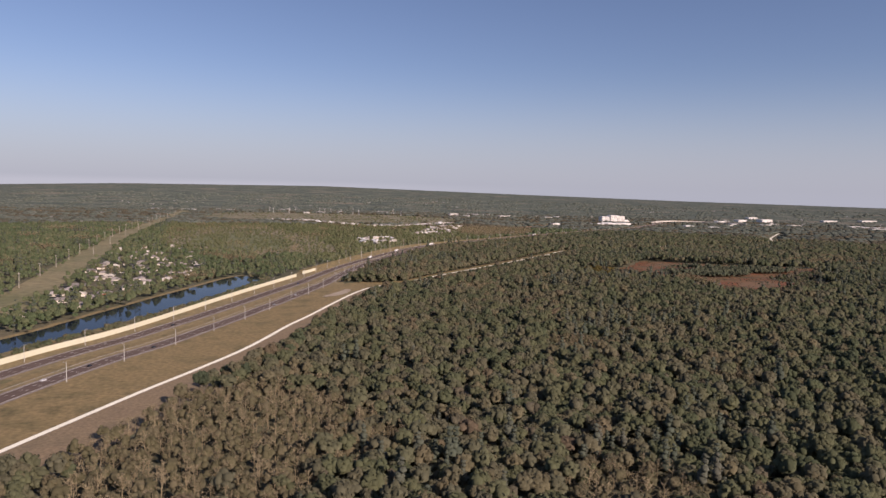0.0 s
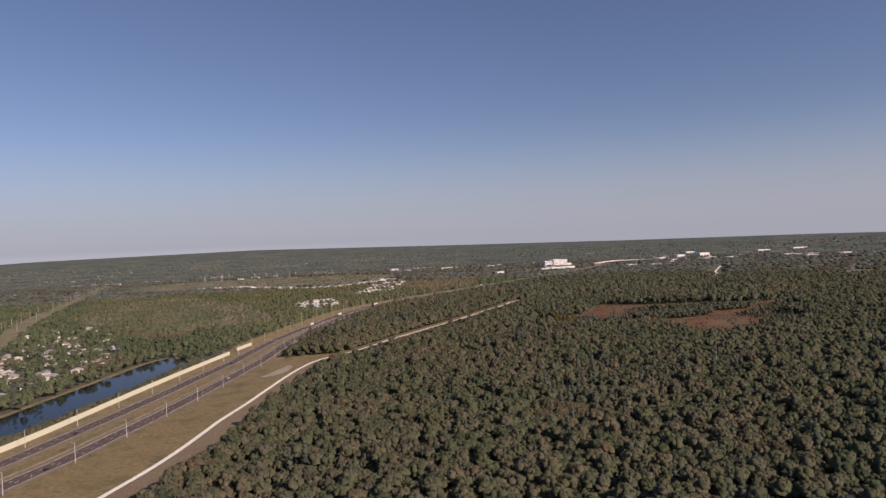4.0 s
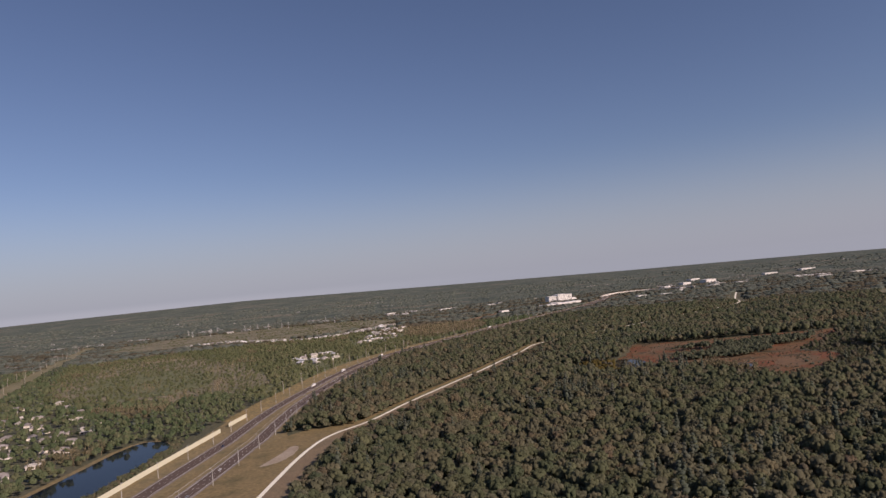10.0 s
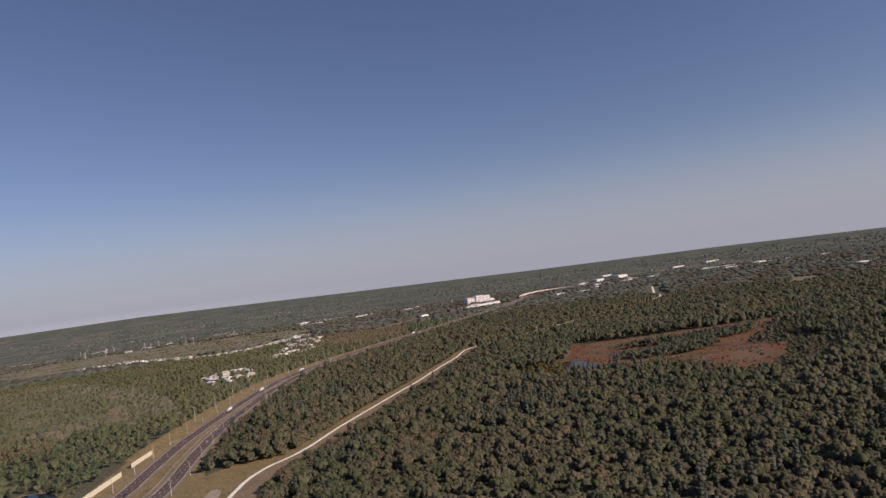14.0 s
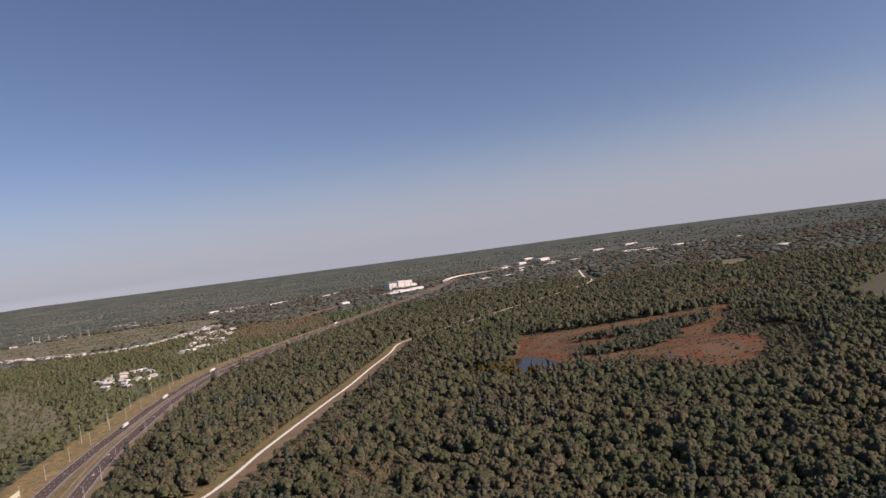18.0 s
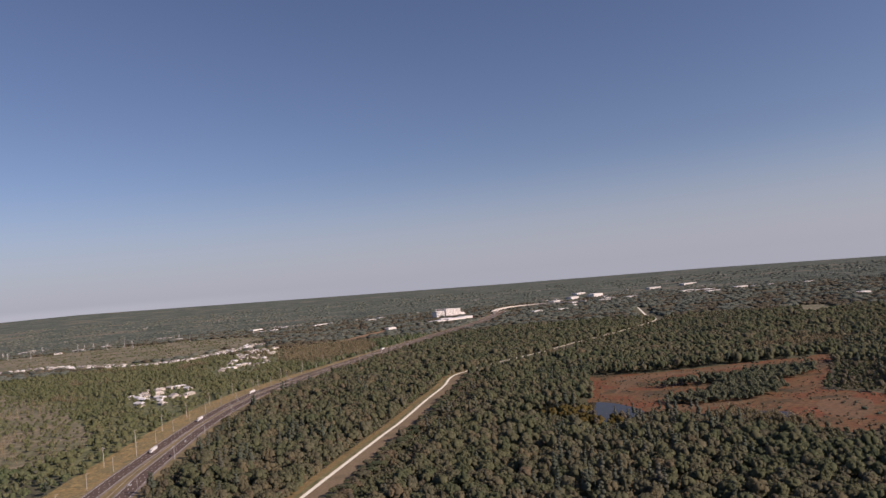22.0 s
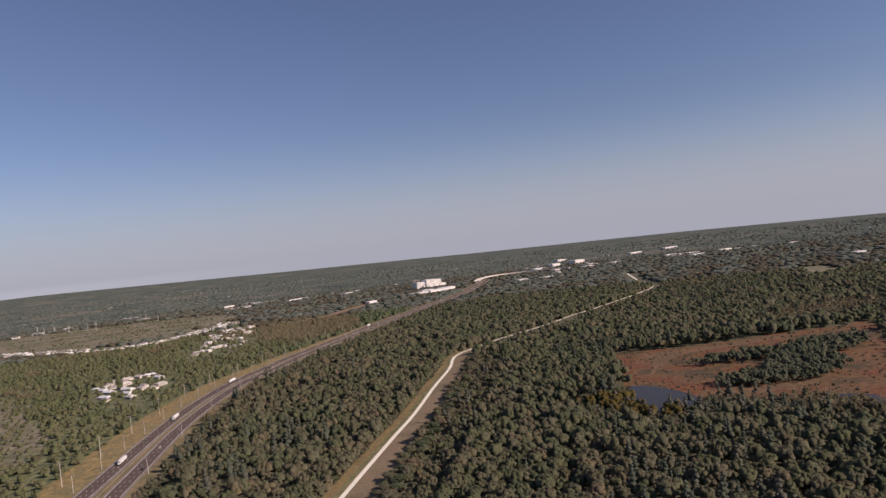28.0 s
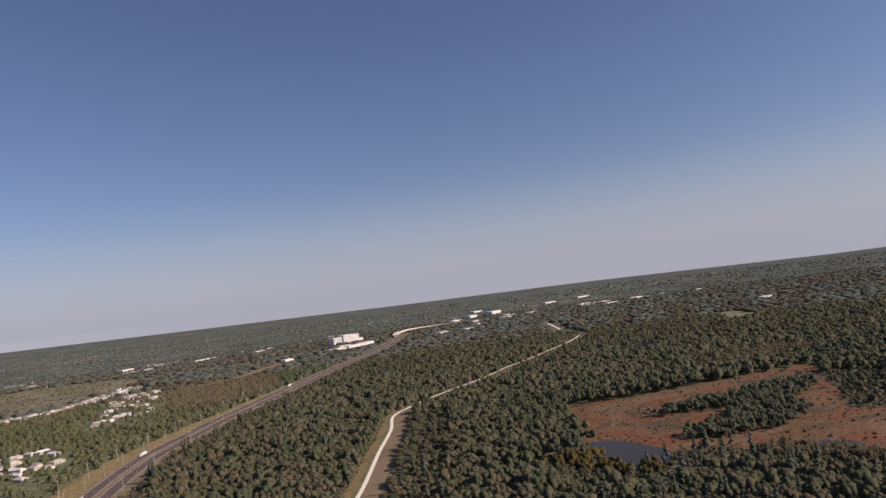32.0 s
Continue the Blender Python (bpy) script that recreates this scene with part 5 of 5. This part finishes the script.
WHITE_BOX = "white flat-roofed warehouse among far woods"
PALE_BOX = "pale low commercial building among far woods"
for w, d, h, lab, px, py, an in (
        (64, 50, 20, WHITE_BOX, 2070, 3640, -30), (50, 40, 16, WHITE_BOX, 1935, 3640, -30), (60, 40, 9, PALE_BOX, 2110, 3850, -30), (70, 40, 9, PALE_BOX, 1790, 3560, -25),
        (42, 24, 9, WHITE_BOX, 1335, 2950, -25), (50, 24, 6, PALE_BOX, 1440, 2940, -25), (40, 20, 6, PALE_BOX, 1620, 3140, -25), (60, 30, 7, PALE_BOX, 1850, 3250, -30),
        (70, 30, 8, PALE_BOX, 2310, 3240, -35), (80, 30, 8, WHITE_BOX, 2430, 3630, -35), (70, 30, 7, PALE_BOX, 2260, 3020, -35), (90, 34, 8, WHITE_BOX, 2600, 3560, -35),
        (60, 30, 7, PALE_BOX, 2380, 3180, -35), (40, 24, 7, WHITE_BOX, 1998, 2103, -40), (110, 22, 7, WHITE_BOX, 690, 3780, -10), (36, 20, 9, WHITE_BOX, 742, 2925, -15),
        (50, 24, 7, PALE_BOX, 900, 3720, -15), (46, 22, 7, PALE_BOX, 985, 3830, -15), (30, 20, 7, WHITE_BOX, 1225, 3420, -20), (60, 24, 7, PALE_BOX, 1730, 3300, -25),
        (50, 26, 7, PALE_BOX, 1960, 3390, -30), (56, 26, 7, PALE_BOX, 2010, 3270, -30), (70, 30, 8, PALE_BOX, 2480, 3080, -38), (44, 24, 7, PALE_BOX, 2700, 2900, -42),
        (36, 20, 7, WHITE_BOX, -210, 3900, 0), (50, 20, 7, PALE_BOX, 70, 3850, 0), (60, 24, 7, PALE_BOX, 420, 3960, -5)):
    warehouse(w, d, h, lab, px, py, an + 40)
land("car_park", ribbon("car_park", curve_through([(930, 3090), (1000, 3070), (1120, 3030)], step=20), -16, 16, 0.15, M_SHOULDER), "pale asphalt car park before the hospital", "car park")


# ---- vehicles on the highway ----
def wheel_parts(owner, places, r, w):
    tyre, rim = tube(r, r, w, M_TYRE, 12, "tyre"), tube(r * 0.6, r * 0.6, w + 0.02, M_RIM, 10, "rim")
    for wx, wy in places:
        t = part("wheel", tyre, owner, pose(wx, wy + w / 2, r, 90, 0, 0))
        part("rim", rim, t, pose(0, 0, -0.01))


def car(colour, label):
    c = thing("car", label, "car", "highway traffic")
    bm = bmesh.new()
    prof = [(-2.2, 0.35), (2.25, 0.35), (2.3, 0.7), (1.2, 0.95), (-2.2, 1.0), (-2.3, 0.7)]
    a = [bm.verts.new((px, -0.9, pz)) for px, pz in prof]
    b = [bm.verts.new((px, 0.9, pz)) for px, pz in prof]
    bm.faces.new(a)
    bm.faces.new(b[::-1])
    for i in range(len(prof)):
        j = (i + 1) % len(prof)
        bm.faces.new((a[j], a[i], b[i], b[j]))
    bmesh.ops.bevel(bm, geom=list(bm.edges), offset=0.08, segments=1, affect="EDGES")
    bmesh.ops.recalc_face_normals(bm, faces=bm.faces)
    me = bpy.data.meshes.new("body")
    bm.to_mesh(me)
    bm.free()
    me.materials.append(M_CAR[colour])
    part("body", me, c)
    part("window_band", box(2.5, 1.6, 0.42, M_DARKGLASS, "window_band", taper=0.85, bevel=0.04), c, pose(-0.35, 0, 0.95), "dark glass window band")
    part("cabin_roof", box(1.9, 1.36, 0.1, M_CAR[colour], "cabin_roof", bevel=0.04), c, pose(-0.35, 0, 1.36))
    wheel_parts(c, [(-1.4, -0.85), (-1.4, 0.85), (1.4, -0.85), (1.4, 0.85)], 0.33, 0.22)
    return c


def truck(cab_mat, label):
    c = thing("semi_truck", label, "truck", "highway traffic")
    part("trailer", box(14.6, 2.6, 2.8, M_TRAILER, "trailer", bevel=0.05), c, pose(-3.2, 0, 1.15))
    part("chassis", box(14.0, 1.0, 0.3, M_TYRE, "chassis"), c, pose(-2.6, 0, 0.8))
    part("cab", box(2.3, 2.4, 2.7, cab_mat, "cab", bevel=0.15, taper=0.93), c, pose(5.9, 0, 0.7))
    part("bonnet", box(1.6, 2.0, 1.3, cab_mat, "bonnet", bevel=0.12), c, pose(7.7, 0, 0.7))
    part("windscreen", box(0.08, 2.0, 0.8, M_DARKGLASS, "windscreen"), c, pose(7.05, 0, 2.1))
    wheel_parts(c, [(k, s) for k in (-9.3, -8.1, 4.2, 5.4, 7.9) for s in (-1.15, 1.15)], 0.5, 0.3)
    return c


def on_road(line, y, lane, forward):
    i = int(np.abs(line[:, 1] - y).argmin())
    n, d = normals(line)[i], np.gradient(line, axis=0)[i]
    p = line[i] + n * lane
    return pose(p[0], p[1], 0.36, 0, 0, math.degrees(math.atan2(d[1], d[0])) + (0 if forward else 180))


CAR_MADE = {}
for colour, y, lane, near in (("white", 500, -3.6, 1), ("black", 545, 0, 1), ("black", 600, 3.6, 1), ("silver", 830, 3.6, 1), ("white", 905, 0, 1), ("black", 700, 3.6, 0),
                              ("silver", 1220, 0, 0), ("white", 1260, -3.6, 1), ("white", 1180, 0, 1), ("dark blue", 1010, 3.6, 0), ("white", 1430, 0, 1), ("black", 1350, 3.6, 1),
                              ("silver", 1700, 0, 0), ("white", 1880, -3.6, 0), ("white", 2100, 0, 1)):
    m = on_road(NEAR_ROAD if near else FAR_ROAD, y, lane, near)
    if colour in CAR_MADE:
        copy_thing(CAR_MADE[colour], m)
    else:
        CAR_MADE[colour] = car(colour, colour + " car driving on the highway")
        CAR_MADE[colour].matrix_basis = m
first = truck(M_TRAILER, "white semi truck with a long white trailer on the highway")
first.matrix_basis = on_road(FAR_ROAD, 1560, 0, 0)
for y in (1760, 2230):
    copy_thing(first, on_road(FAR_ROAD, y, -3.6, 0))
copy_thing(first, on_road(FAR_ROAD, 1395, 0, 0))


# ---- steel masts standing far off ----
def mast(h, label):
    t = thing("lattice_mast", label, "mast", "far masts")
    g = Build()
    for sx, sy in ((-1, -1), (1, -1), (1, 1), (-1, 1)):
        g.stick((sx * 2.2, sy * 2.2, 0), (sx * 0.5, sy * 0.5, h), 0.28, 0.2, 4)
    part("frame", mesh_of("frame", *g.done(), M_STEEL), t)
    b = Build()
    for k in range(8):
        z0, z1 = h * k / 8, h * (k + 1) / 8
        r0, r1 = 2.2 - 1.7 * k / 8, 2.2 - 1.7 * (k + 1) / 8
        b.stick((-r0, -r0, z0), (r1, -r1, z1), 0.12, 0.12, 3)
        b.stick((r0, r0, z0), (-r1, r1, z1), 0.12, 0.12, 3)
    part("bracing", mesh_of("bracing", *b.done(), M_STEEL), t)
    for z in (0.72, 0.84, 0.95):
        part("crossarm", box(9.0, 0.6, 0.5, M_STEEL, "crossarm"), t, pose(0, 0, h * z))
    return t


first_mast = mast(27, "tall pale steel lattice mast above far woods")
rng_m = random.Random(8)
for i in range(13):
    px, py = rng_m.uniform(-620, 120), rng_m.uniform(3620, 3980)
    m = pose(px, py, float(rise(px, py)), 0, 0, rng_m.uniform(0, 180))
    if i == 0:
        first_mast.matrix_basis = m
    else:
        copy_thing(first_mast, m)


# ---- scattered pale buildings towards the horizon ----
def far_building(w, d, h, roof_mat, label):
    b = thing("far_building", label, "building", "far buildings")
    part("wall", box(w, d, h, M_WHITE, "wall"), b)
    part("roof", box(w + 0.8, d + 0.8, 0.7, roof_mat, "roof", bevel=0.1, taper=0.97), b, pose(0, 0, h))
    band = box(w * 0.8, 0.3, 1.6, M_DARKGLASS, "window")
    for z in np.arange(1.6, h - 1.6, 3.2):
        part("window", band, b, pose(0, -d / 2 - 0.1, float(z)))
    return b


protos = [far_building(36, 16, 6.5, M_WHITEROOF, "long pale building far off among woods"), far_building(20, 14, 7.5, M_ROOF_PALE, "pale low building far off among woods"),
          far_building(28, 16, 6.5, M_ROOF_GREY, "grey-roofed low building far off among woods")]
rng_f = random.Random(23)
spots = []
while len(spots) < 60:
    az, r = rng_f.choice((rng_f.uniform(-24, 8), rng_f.uniform(8, 62))), 3350 + 480 * rng_f.random()
    ax, ay = HUB[0] + r * math.sin(radians(az)), HUB[1] + r * math.cos(radians(az))
    for j in range(rng_f.choice((1, 1, 2, 4))):
        spots.append((ax + rng_f.uniform(-70, 70), ay + rng_f.uniform(-50, 50), rng_f.uniform(-25, 25)))
settle(protos, [p for p in spots if abs(aside([p[0]], [p[1]], RAMP)[0]) > 60 and abs(aside([p[0]], [p[1]], FAR_ROAD)[0]) > 40])
# the same, smaller yet, on the rising rim
protos = [far_building(13, 7, 2.4, M_WHITEROOF, "tiny pale building near the horizon"), far_building(8, 6, 2.6, M_ROOF_PALE, "tiny pale house near the horizon")]
spots = []
for j in range(34):
    az, r = rng_f.uniform(-26, 62), 3900 + 330 * rng_f.random()
    ax, ay = HUB[0] + r * math.sin(radians(az)), HUB[1] + r * math.cos(radians(az))
    for k in range(rng_f.choice((1, 2, 4))):
        spots.append((ax + rng_f.uniform(-60, 60), ay + rng_f.uniform(-14, 14), rng_f.uniform(-25, 25)))
settle(protos, spots)


# ---- single trees along the path and the forest's front ----
def tree_kinds():
    kinds = []
    for k in range(6):
        rng = np.random.default_rng(100 + k)
        h, r = rng.uniform(12.0, 15.5), rng.uniform(4.0, 5.4)
        tv, tf = broad_crown(200 + k, clumps=11, tufts=130, height=h, radius=r, tuft=0.6)
        crown = mesh_of("crown", tv, tf, L_OAK_ONE)
        t = Build()
        t.stick((0, 0, -0.2), (0.15, 0.1, h * 0.35), 0.3, 0.22, 7)
        t.stick((0.15, 0.1, h * 0.35), (0.2, -0.1, h * 0.7), 0.22, 0.1, 6)
        trunk = mesh_of("trunk", *t.done(), M_BARK)
        g = Build()
        for j in range(5):
            an = 1.26 * j + rng.uniform(-0.3, 0.3)
            z = h * rng.uniform(0.3, 0.5)
            g.stick((0.15, 0.05, z), (r * 0.6 * math.cos(an), r * 0.6 * math.sin(an), z + h * 0.2), 0.12, 0.05, 5)
        limbs = mesh_of("limbs", *g.done(), M_BARK)
        kinds.append((trunk, limbs, crown))
    return kinds


KINDS = tree_kinds()
rng_t = random.Random(11)
for off, y0, y1, step, low, high in ((-0.5, 420, 1600, 7.5, 0.7, 1.1), (9.0, 430, 1590, 9.0, 0.85, 1.25), (-15.0, 1060, 1600, 8.5, 0.6, 1.0)):
    side = np.full(len(TRAIL), off) if off < -5 else off + np.interp(TRAIL[:, 1], [0, 600, 700, 850, 930, 1010, 1100, 1590], [42, 43, 39, 37, 40, 33, 29, 27])
    for px, py, an in along(shifted(TRAIL, side), y0, y1, step):
        px, py = px + rng_t.uniform(-3, 3), py + rng_t.uniform(-3, 3)
        if (off < -5 and not clear_of(np.array([px]), np.array([py]))[0]) or bare_at(np.array([px]), np.array([py]))[0]:
            continue
        trunk, limbs, crown = KINDS[rng_t.randrange(6)]
        t = thing("tree", "green broad-crowned tree at the forest edge beside the path", "tree", "forest edge trees")
        sc = rng_t.uniform(low, high)
        t.matrix_basis = pose(px, py, 0.0, 0, 0, rng_t.uniform(0, 360)) @ Matrix.Diagonal((sc, sc, sc * rng_t.uniform(0.9, 1.2) * float(np.interp(py, [900, 970, 1080, 1150], [1.0, 0.62, 0.46, 0.44])), 1))
        part("limbs", limbs, part("trunk", trunk, t))
        part("crown", crown, t)
